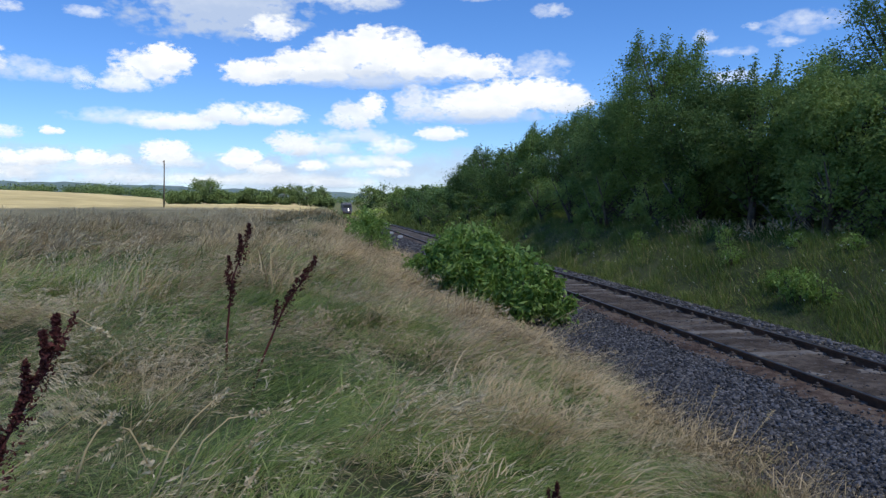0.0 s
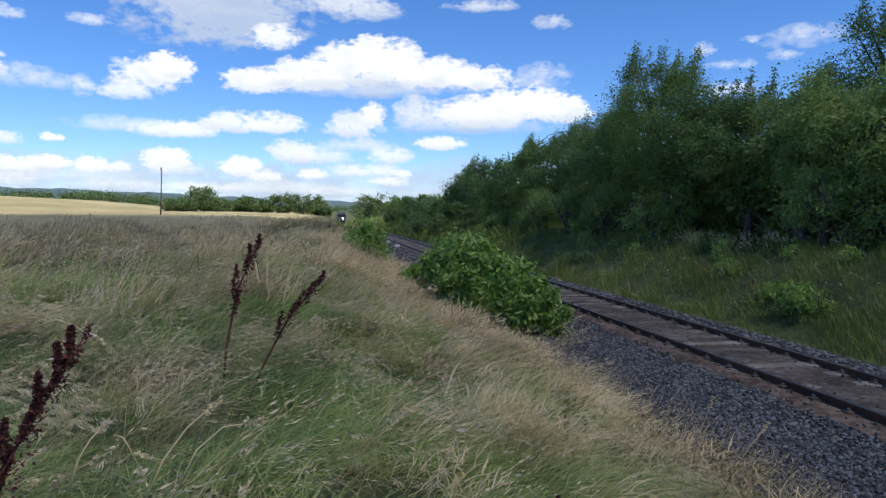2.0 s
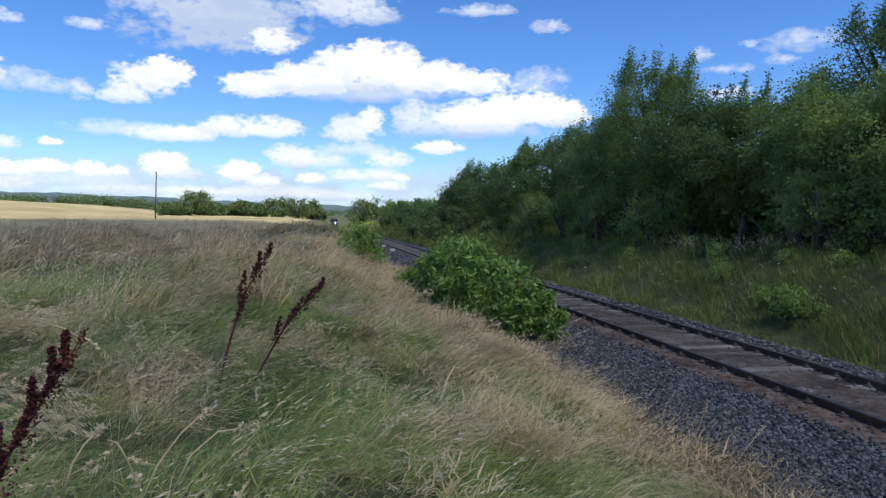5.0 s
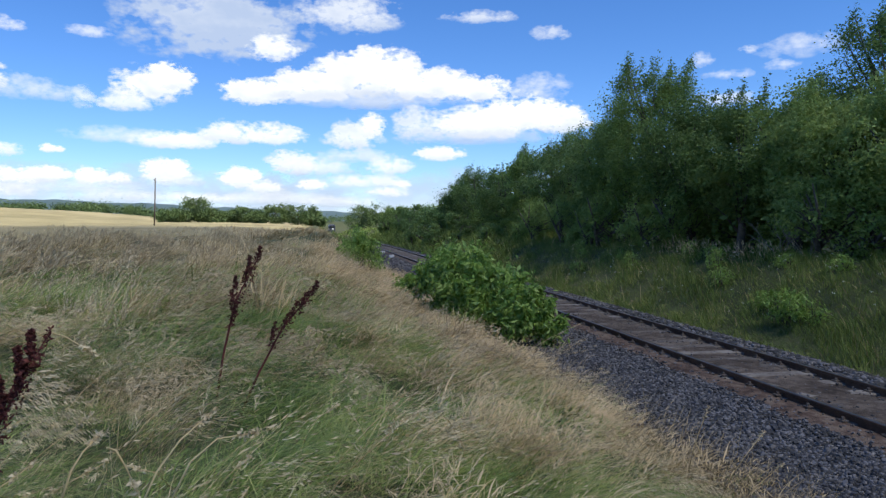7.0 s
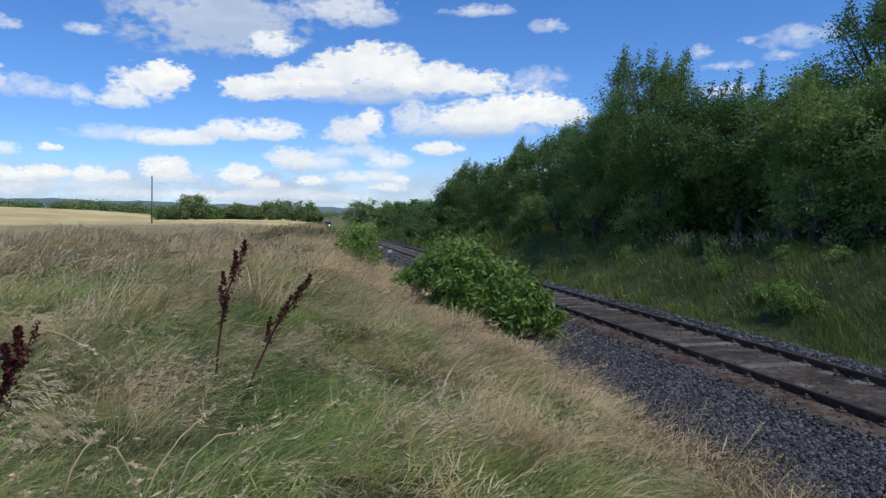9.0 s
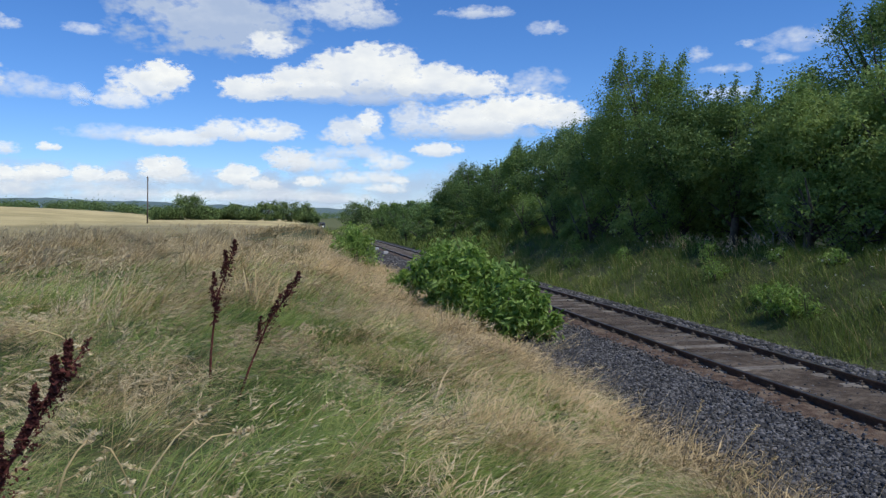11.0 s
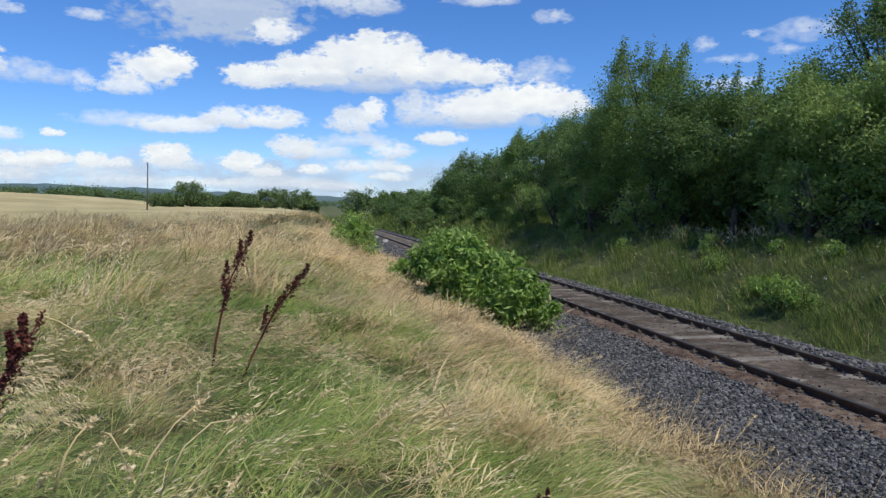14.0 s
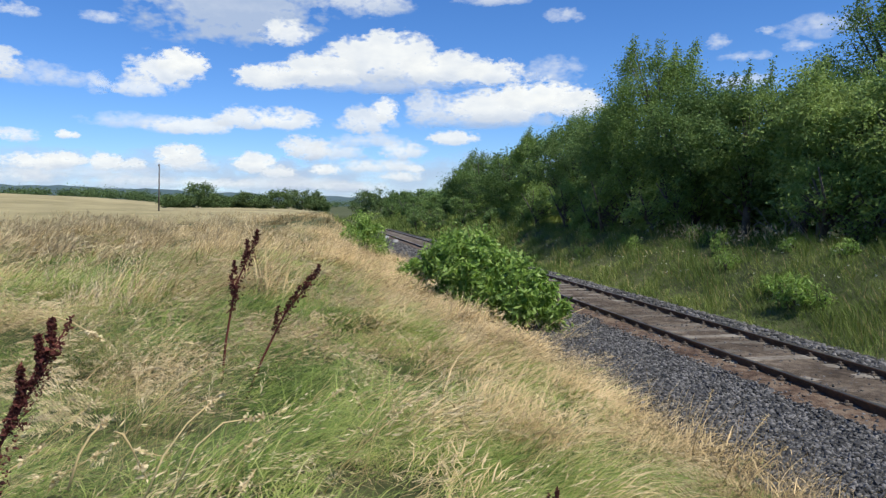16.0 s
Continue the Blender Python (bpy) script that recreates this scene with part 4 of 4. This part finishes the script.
for base, tip, bow in (
        ((-0.58, 2.6, 1.38), (-0.31, 2.7, 1.72), 0.05),
        ((-0.5, 2.7, 1.36), (-0.17, 2.8, 1.59), 0.1),
        ((0.88, 4.6, 1.15), (1.06, 4.7, 0.85), 0.02),
        ((3.27, 5.2, 0.19), (3.73, 5.3, 0.67), 0.03),
        ((3.29, 5.0, 0.17), (3.77, 5.1, 0.47), 0.02),
        ((-0.66, 2.6, 1.65), (-0.58, 2.7, 1.41), 0.02),
        ((4.62, 13.0, 0.15), (5.23, 13.1, 0.44), 0.04),
        ((-1.1, 3.2, 1.94), (-0.88, 3.3, 1.82), 0.03),
        ((3.45, 6.0, 0.14), (3.71, 6.1, 0.68), 0.04),
        ((4.41, 13.2, 0.01), (4.96, 13.3, 0.26), 0.03),
        ((-0.75, 2.4, 1.53), (-0.65, 2.5, 1.7), 0.03)):
    long_stalk(base, tip, bow, "long pale grass stalk leaning over the flattened meadow")
rl = random.Random(52)
for i in range(34):
    ly = rl.uniform(2.3, 5.5)
    lx = rl.uniform(-0.5, 0.12) * ly
    lz, reach, side = float(ground_z(lx, ly)), rl.uniform(0.45, 0.85), rl.choice((-0.5, 0.6, 0.8, 1.0))
    long_stalk((lx, ly, lz), (lx + reach * side * 0.7, ly + rl.uniform(-0.2, 0.25), lz + reach * rl.uniform(0.35, 0.8)), rl.uniform(0.02, 0.12),
               "thin pale grass stalk crossing over the tangled meadow")


def wildflowers(count, seed):
    """Pale flower heads scattered through the bank grass."""
    rng = np.random.default_rng(seed)
    xs, ys = rng.uniform(10.2, 13.4, count), rng.uniform(9, 34, count)
    c = np.stack([xs, ys, ground_z(xs, ys) + rng.uniform(0.25, 0.45, count)], axis=1)
    v, polys = leaf_cloud(rng, c, np.full((count, 3), 0.012), np.full(count, 5), 0.03, -0.4)
    tagged(new("wildflowers", mesh_arrays("wildflowers", v, polys, M_FLOWER)), "tiny cream wildflowers in the bank grass", "flowers", kind="stuff")


wildflowers(150, 41)
hx, hy = rg.uniform(12.9, 14.3, 160), rg.uniform(18.5, 25.5, 160)
blades("dry_herbs", rg, hx, hy, 0.55, 0.01, 0.4, np.full(160, 2.6), M_SEED, "pale dry herb stalks below the trees", spread=1.4, heads=0.9, wide=1.6)


# ---- docks ----
def dock(base, tip, seed, branches, seeds, size, label):
    """A dock stem with side spikes of seed, in its own space with the foot at the origin."""
    rng = np.random.default_rng(seed)
    root = tagged(new("dock_plant"), label, "plant")
    root.location = base
    v = Vector(tip) - Vector(base)
    bow = Vector((-0.06 * v.z, 0, 0.04))
    pts = [Vector((0, 0, 0)), v * 0.33 + bow * 0.7, v * 0.66 + bow, v]
    part("stem", mesh_of("stem", *tube(pts, [0.007 * size, 0.006 * size, 0.0045 * size, 0.002 * size], 6), M_DOCK, True), root)

    def along(f):
        f = f * 3
        i = min(int(f), 2)
        return pts[i].lerp(pts[i + 1], f - i)

    spikes = [(along(0.5), v, 0.052 * size)]
    for b in range(branches):
        f = 0.5 + 0.42 * b / max(branches - 1, 1)
        st = along(f)
        out = Vector((rng.choice((-1, 1)) * rng.uniform(0.3, 0.6), rng.uniform(-0.5, 0.5), 1.0)).normalized()
        out = (out * 0.7 + v.normalized()).normalized()
        spikes.append((st, st + out * (0.19 - 0.1 * b / branches) * size ** 0.5, 0.024 * size))
    for st, en, rad in spikes:
        c = []
        for k in range(seeds):
            f = rng.uniform() ** 0.8
            c.append(st.lerp(en, f) + Vector(rng.normal(size=3)) * rad * (1 - 0.9 * f) * 0.42)
        lv, lp = leaf_cloud(rng, np.array([tuple(q) for q in c]), np.full((seeds, 3), 0.001), np.full(seeds, 3), 0.0135 * size ** 0.75, -0.5)
        tagged(part("seed_spike", mesh_arrays("seed_spike", lv, lp, M_DOCK), root), kind="stuff")
    return root


DOCK = "dry red-brown dock seed stalk standing in the grass"
dock_a = dock((-1.0, 1.9, 0.8), (-0.555, 1.9, 2.12), 21, 13, 120, 0.8, DOCK)
dock_b = dock((-0.77, 6.5, 0.72), (-0.42, 6.5, 2.15), 22, 6, 90, 1.8, DOCK)
dock_c = dock((-0.55, 6.2, 0.72), (0.085, 6.2, 1.86), 23, 5, 85, 1.7, "shorter red-brown dock stalk leaning over in the wind")
dock_d = dock((1.05, 3.3, 0.42), (1.2, 3.3, 0.95), 24, 7, 70, 0.9, "low red-brown dock tip among flattened grass")

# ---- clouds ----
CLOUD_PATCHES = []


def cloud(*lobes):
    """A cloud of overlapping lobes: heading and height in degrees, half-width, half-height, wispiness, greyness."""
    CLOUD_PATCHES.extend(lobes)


# Not clouds: three broad grey lobes painted as haze to dim the horizon.
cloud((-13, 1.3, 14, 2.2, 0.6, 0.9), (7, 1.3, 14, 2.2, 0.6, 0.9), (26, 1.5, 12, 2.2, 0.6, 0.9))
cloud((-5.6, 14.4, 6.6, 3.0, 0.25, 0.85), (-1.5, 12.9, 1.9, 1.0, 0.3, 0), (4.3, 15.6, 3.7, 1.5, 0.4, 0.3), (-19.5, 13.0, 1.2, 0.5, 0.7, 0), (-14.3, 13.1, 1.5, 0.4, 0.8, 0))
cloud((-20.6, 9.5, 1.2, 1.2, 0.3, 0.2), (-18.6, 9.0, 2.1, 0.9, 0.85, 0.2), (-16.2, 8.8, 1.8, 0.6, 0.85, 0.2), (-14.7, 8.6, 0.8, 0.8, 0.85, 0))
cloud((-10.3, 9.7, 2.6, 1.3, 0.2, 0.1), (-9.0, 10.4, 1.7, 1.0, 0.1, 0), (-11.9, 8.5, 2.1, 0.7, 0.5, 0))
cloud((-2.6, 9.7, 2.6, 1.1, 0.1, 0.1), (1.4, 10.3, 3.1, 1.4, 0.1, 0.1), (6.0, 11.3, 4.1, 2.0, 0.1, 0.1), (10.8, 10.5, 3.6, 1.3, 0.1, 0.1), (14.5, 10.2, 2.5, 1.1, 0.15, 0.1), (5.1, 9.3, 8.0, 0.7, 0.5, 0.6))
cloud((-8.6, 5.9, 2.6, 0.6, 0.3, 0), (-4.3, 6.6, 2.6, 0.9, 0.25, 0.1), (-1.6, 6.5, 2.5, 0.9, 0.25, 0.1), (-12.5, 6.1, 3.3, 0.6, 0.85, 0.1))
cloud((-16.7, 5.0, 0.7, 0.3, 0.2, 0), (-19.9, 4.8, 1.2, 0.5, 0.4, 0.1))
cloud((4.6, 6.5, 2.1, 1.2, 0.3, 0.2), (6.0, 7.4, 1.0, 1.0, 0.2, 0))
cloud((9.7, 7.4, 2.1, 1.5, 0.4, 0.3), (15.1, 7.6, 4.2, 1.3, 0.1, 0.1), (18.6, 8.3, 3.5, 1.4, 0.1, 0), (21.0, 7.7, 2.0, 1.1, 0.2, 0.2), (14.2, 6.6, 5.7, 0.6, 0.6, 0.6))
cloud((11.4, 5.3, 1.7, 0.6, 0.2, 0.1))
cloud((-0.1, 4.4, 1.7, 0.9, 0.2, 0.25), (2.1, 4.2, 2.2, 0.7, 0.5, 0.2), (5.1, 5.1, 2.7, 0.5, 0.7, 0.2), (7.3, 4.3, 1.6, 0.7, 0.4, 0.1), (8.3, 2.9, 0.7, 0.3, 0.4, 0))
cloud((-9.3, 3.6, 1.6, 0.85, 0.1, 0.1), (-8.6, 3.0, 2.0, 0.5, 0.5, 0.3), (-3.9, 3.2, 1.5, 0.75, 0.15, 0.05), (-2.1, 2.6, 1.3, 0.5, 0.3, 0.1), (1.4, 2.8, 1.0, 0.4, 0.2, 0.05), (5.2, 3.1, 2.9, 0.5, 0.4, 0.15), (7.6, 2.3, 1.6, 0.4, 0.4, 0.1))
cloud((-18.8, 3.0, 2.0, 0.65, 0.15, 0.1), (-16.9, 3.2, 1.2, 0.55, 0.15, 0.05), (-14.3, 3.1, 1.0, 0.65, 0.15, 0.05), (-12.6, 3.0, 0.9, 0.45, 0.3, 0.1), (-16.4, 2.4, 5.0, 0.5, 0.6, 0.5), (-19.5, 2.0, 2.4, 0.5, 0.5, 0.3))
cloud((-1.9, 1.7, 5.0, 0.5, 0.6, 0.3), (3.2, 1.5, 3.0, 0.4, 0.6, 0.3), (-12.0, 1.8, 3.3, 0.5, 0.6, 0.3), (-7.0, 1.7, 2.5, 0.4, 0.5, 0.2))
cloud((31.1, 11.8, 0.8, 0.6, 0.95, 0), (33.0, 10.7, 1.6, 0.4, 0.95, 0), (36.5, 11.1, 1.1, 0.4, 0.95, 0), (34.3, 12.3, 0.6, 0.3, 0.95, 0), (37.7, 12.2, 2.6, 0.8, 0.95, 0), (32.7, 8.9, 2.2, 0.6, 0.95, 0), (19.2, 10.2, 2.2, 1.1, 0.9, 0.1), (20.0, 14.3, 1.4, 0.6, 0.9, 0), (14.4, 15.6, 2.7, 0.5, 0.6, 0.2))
rc = random.Random(4)
for _ in range(70):
    ca = rc.uniform(48, 318)
    if not 70 < ca < 130:
        cw = rc.uniform(2, 7)
        cloud((ca, rc.uniform(3, 32), cw, cw * rc.uniform(0.25, 0.45), rc.uniform(0.1, 0.7), rc.uniform(0, 0.4)))


def cloud_material():
    m = bpy.data.materials.new("cumulus")
    m.use_nodes = True
    n, k = m.node_tree.nodes, m.node_tree.links.new
    n.clear()

    def attr(name):
        a = n.new("ShaderNodeAttribute")
        a.attribute_name = name
        return a.outputs["Vector"]

    def math_node(op, *ins):
        q = n.new("ShaderNodeMath")
        q.operation = op
        for i, s in enumerate(ins):
            if isinstance(s, (int, float)):
                q.inputs[i].default_value = s
            else:
                k(s, q.inputs[i])
        return q.outputs[0]

    local, place, kind = n.new("ShaderNodeSeparateXYZ"), attr("place"), n.new("ShaderNodeSeparateXYZ")
    k(attr("local"), local.inputs[0])
    k(attr("nature"), kind.inputs[0])
    u, v, wisp, grey = local.outputs[0], local.outputs[1], kind.outputs[0], kind.outputs[1]

    def fbm(scale, rough, detail=7.0):
        t = n.new("ShaderNodeTexNoise")
        t.inputs["Scale"].default_value, t.inputs["Detail"].default_value, t.inputs["Roughness"].default_value = scale, detail, rough
        k(place, t.inputs["Vector"])
        return t.outputs["Fac"]

    n1, n2 = fbm(0.55, 0.5, 5.0), fbm(1.7, 0.5, 4.0)
    low = math_node("MULTIPLY", math_node("MINIMUM", v, 0.0), 1.35)
    high = math_node("MAXIMUM", v, 0.0)
    vv = math_node("ADD", low, high)
    r2 = math_node("ADD", math_node("MULTIPLY", u, u), math_node("MULTIPLY", vv, vv))
    body = math_node("SUBTRACT", math_node("MULTIPLY_ADD", wisp, 0.08, 0.7), r2)
    amp = math_node("MULTIPLY_ADD", wisp, 1.2, 1.5)
    d = math_node("ADD", body, math_node("MULTIPLY", math_node("SUBTRACT", n1, 0.5), amp))
    d = math_node("ADD", d, math_node("MULTIPLY", math_node("SUBTRACT", n2, 0.5), 0.85))
    d = math_node("ADD", d, math_node("MULTIPLY", math_node("SUBTRACT", fbm(4.5, 0.5, 2.0), 0.5), 0.16))
    soft = math_node("MULTIPLY_ADD", wisp, 0.9, 0.28)
    a = n.new("ShaderNodeMath")
    a.operation, a.use_clamp = "DIVIDE", True
    k(d, a.inputs[0])
    k(soft, a.inputs[1])
    rim = math_node("SUBTRACT", 1.0, r2)
    rc_ = n.new("ShaderNodeMath")
    rc_.operation, rc_.use_clamp = "MULTIPLY", True
    k(rim, rc_.inputs[0])
    rc_.inputs[1].default_value = 3.0
    alpha = math_node("MULTIPLY", math_node("MULTIPLY", a.outputs[0], rc_.outputs[0]), math_node("MULTIPLY_ADD", wisp, -0.5, 1.0))
    under = math_node("MULTIPLY_ADD", v, -0.9, 0.02)
    dark = n.new("ShaderNodeMath")
    dark.operation, dark.use_clamp = "ADD", True
    k(math_node("ADD", math_node("MULTIPLY", math_node("MAXIMUM", under, 0.0), 0.8), math_node("MULTIPLY", math_node("SUBTRACT", n1, 0.44), 0.9)), dark.inputs[0])
    k(grey, dark.inputs[1])
    mix = n.new("ShaderNodeMixRGB")
    mix.inputs[1].default_value, mix.inputs[2].default_value = (1.0, 1.0, 1.0, 1), (0.47, 0.56, 0.75, 1)
    k(dark.outputs[0], mix.inputs[0])
    em = n.new("ShaderNodeEmission")
    em.inputs["Strength"].default_value = 0.95
    k(mix.outputs[0], em.inputs["Color"])
    clear, ms, out = n.new("ShaderNodeBsdfTransparent"), n.new("ShaderNodeMixShader"), n.new("ShaderNodeOutputMaterial")
    k(alpha, ms.inputs[0])
    k(clear.outputs[0], ms.inputs[1])
    k(em.outputs[0], ms.inputs[2])
    k(ms.outputs[0], out.inputs["Surface"])
    return m


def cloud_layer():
    """All clouds, and the lobes painted as low haze, as curved patches on one far dome round the place."""
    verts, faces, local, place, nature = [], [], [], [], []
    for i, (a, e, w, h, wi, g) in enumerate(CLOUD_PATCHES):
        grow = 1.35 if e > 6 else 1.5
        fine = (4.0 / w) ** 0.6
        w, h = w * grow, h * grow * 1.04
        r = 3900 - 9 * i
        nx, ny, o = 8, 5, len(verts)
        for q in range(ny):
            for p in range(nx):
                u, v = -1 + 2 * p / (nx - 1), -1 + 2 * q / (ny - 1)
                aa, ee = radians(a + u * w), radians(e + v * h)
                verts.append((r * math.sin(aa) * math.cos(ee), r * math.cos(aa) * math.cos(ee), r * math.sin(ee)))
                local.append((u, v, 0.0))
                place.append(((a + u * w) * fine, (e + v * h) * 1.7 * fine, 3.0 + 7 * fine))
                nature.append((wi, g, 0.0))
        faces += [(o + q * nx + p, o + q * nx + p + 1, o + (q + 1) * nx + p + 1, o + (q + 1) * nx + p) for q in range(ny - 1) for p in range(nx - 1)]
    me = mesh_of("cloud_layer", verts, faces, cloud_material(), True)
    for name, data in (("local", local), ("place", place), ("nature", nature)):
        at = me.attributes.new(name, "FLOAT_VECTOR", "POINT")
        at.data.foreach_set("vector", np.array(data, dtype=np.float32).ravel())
    return tagged(new("cloud_layer", me), "white fair-weather cumulus clouds with grey undersides above painted grey horizon haze", "clouds", kind="structure")


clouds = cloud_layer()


def passing_cloud():
    """A cumulus drifting past the sun: thick inside, thin along its trailing edge; its shade lies on the meadow."""
    n, m = 34, 26
    xs, ys = np.linspace(-40, 260, n), np.linspace(-150, 150, m)
    verts, thick = [], []
    for side in (0, 1):
        for y in ys:
            for x in xs:
                lump = math.sin(x * 0.06 + 1.3) * math.sin(y * 0.05) + 0.5 * math.sin(x * 0.13 - y * 0.11)
                through_x = float(np.interp(x, [-25, 0, 16, 60, 84, 220, 260], [1, 0.85, 0.62, 0.5, 0.3, 0.26, 1]))
                rim = float(smooth(150, 105, abs(y)))
                let = 1 - (1 - through_x) * rim
                body = (1 - let) * 60
                verts.append((x + 4 * lump, y + 3 * lump, side * body * (1 + 0.3 * lump) - (1 - side) * 0.12 * body))
                thick.append(1 - math.sqrt(let))
    k = n * m
    faces = [(o + q * n + p, o + q * n + p + 1, o + (q + 1) * n + p + 1, o + (q + 1) * n + p) for o in (0, k) for q in range(m - 1) for p in range(n - 1)]
    mat = bpy.data.materials.new("sunlit_cloud")
    mat.use_nodes = True
    nodes, link = mat.node_tree.nodes, mat.node_tree.links.new
    nodes.clear()
    at, white, clear = nodes.new("ShaderNodeAttribute"), nodes.new("ShaderNodeBsdfTranslucent"), nodes.new("ShaderNodeBsdfTransparent")
    mix, out = nodes.new("ShaderNodeMixShader"), nodes.new("ShaderNodeOutputMaterial")
    at.attribute_name = "thickness"
    white.inputs["Color"].default_value = (0.9, 0.9, 0.9, 1)
    link(at.outputs["Fac"], mix.inputs[0])
    link(clear.outputs[0], mix.inputs[1])
    link(white.outputs[0], mix.inputs[2])
    link(mix.outputs[0], out.inputs["Surface"])
    me = mesh_of("cloud", verts, faces, mat, True)
    me.attributes.new("thickness", "FLOAT", "POINT").data.foreach_set("value", np.array(thick, dtype=np.float32))
    return tagged(new("cloud", me), "white cumulus cloud drifting past the sun", "cloud")


shade_cloud = passing_cloud()


def motions():
    """Clouds drift, the railcar drives away, the docks sway."""
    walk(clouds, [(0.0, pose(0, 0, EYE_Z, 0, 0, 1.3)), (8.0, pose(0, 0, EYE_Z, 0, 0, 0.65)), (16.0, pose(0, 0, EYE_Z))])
    over = TO_SUN * (900 / TO_SUN.z)
    walk(shade_cloud, [(t, pose(over.x + 12.0 * (t - 14), over.y - 10, over.z)) for t in (0, 4, 8, 12, 16)])
    rows = []
    for t in range(0, 17, 2):
        y = 210 + 15.0 * t
        s = float(track_shift(y))
        turn = math.degrees(math.atan2(float(track_shift(y + 12)) - s, 12))
        rows.append((t, pose(TRACK_X + s, y, -float(drop(y)), 0, 0, -turn)))
    walk(railcar, rows)
    times = [0, 0.5, 1, 1.5, 2, 2.5, 3, 3.5, 4, 6.5, 7, 7.5, 8, 8.5, 9, 11.5, 12, 12.5, 13, 13.5, 14, 14.5, 15, 15.5, 16]
    near = [-0.8, 0.3, -4.4, -1.2, 1.2, 2.6, -0.8, -0.4, 4.0, -3.7, -2.0, 0, -4.1, -3.6, -3.1, 2.9, -1.0, -1.7, -2.3, -1.1, -2.1, 10.2, 4.8, -1.1, -0.6]
    far = [-4.4, -3.6, 0, -0.6, 0.2, -2.2, 2.0, -2.0, 8.2, 1.0, 2.3, 4.7, 3.5, -3.6, -2.0, -4.4, -5.1, -6.8, -4.2, -2.6, 1.4, 6.2, 0.2, -1.3, -0.1]
    leaning = [-2.8, -2.4, -0.1, -0.2, 2.1, -0.2, 1.5, -1.9, 4.1, 2.6, 1.7, 3.1, 4.6, -1.5, -0.5, -3.6, -2.5, -4.0, -2.8, -3.2, 0.4, 2.5, -0.6, -0.5, 0.7]
    for plant, leans, scale in ((dock_a, near, 1.0), (dock_b, far, 1.0), (dock_c, leaning, 1.0), (dock_d, far, 0.6)):
        base = plant.location.copy()
        walk(plant, [(t, pose(*base, 0, a * scale, 0)) for t, a in zip(times, leans)])
    for i, shrub in enumerate(SWAYING):
        base, turn = shrub.location.copy(), math.degrees(shrub.rotation_euler.z)
        walk(shrub, [(t / 2, pose(*base, 0.5 * math.sin(2.3 * t / 2 + i), 0.9 * math.sin(1.7 * t / 2 + 2 * i), turn)) for t in range(33)])
    for i, (tuft, base) in enumerate(TUFTS):
        walk(tuft, [(t / 2, pose(*base, 0, 4.0 * math.sin(1.9 * t / 2 + i * 1.3) + 2.5 * math.sin(4.3 * t / 2 + i), 0)) for t in range(33)])


motions()
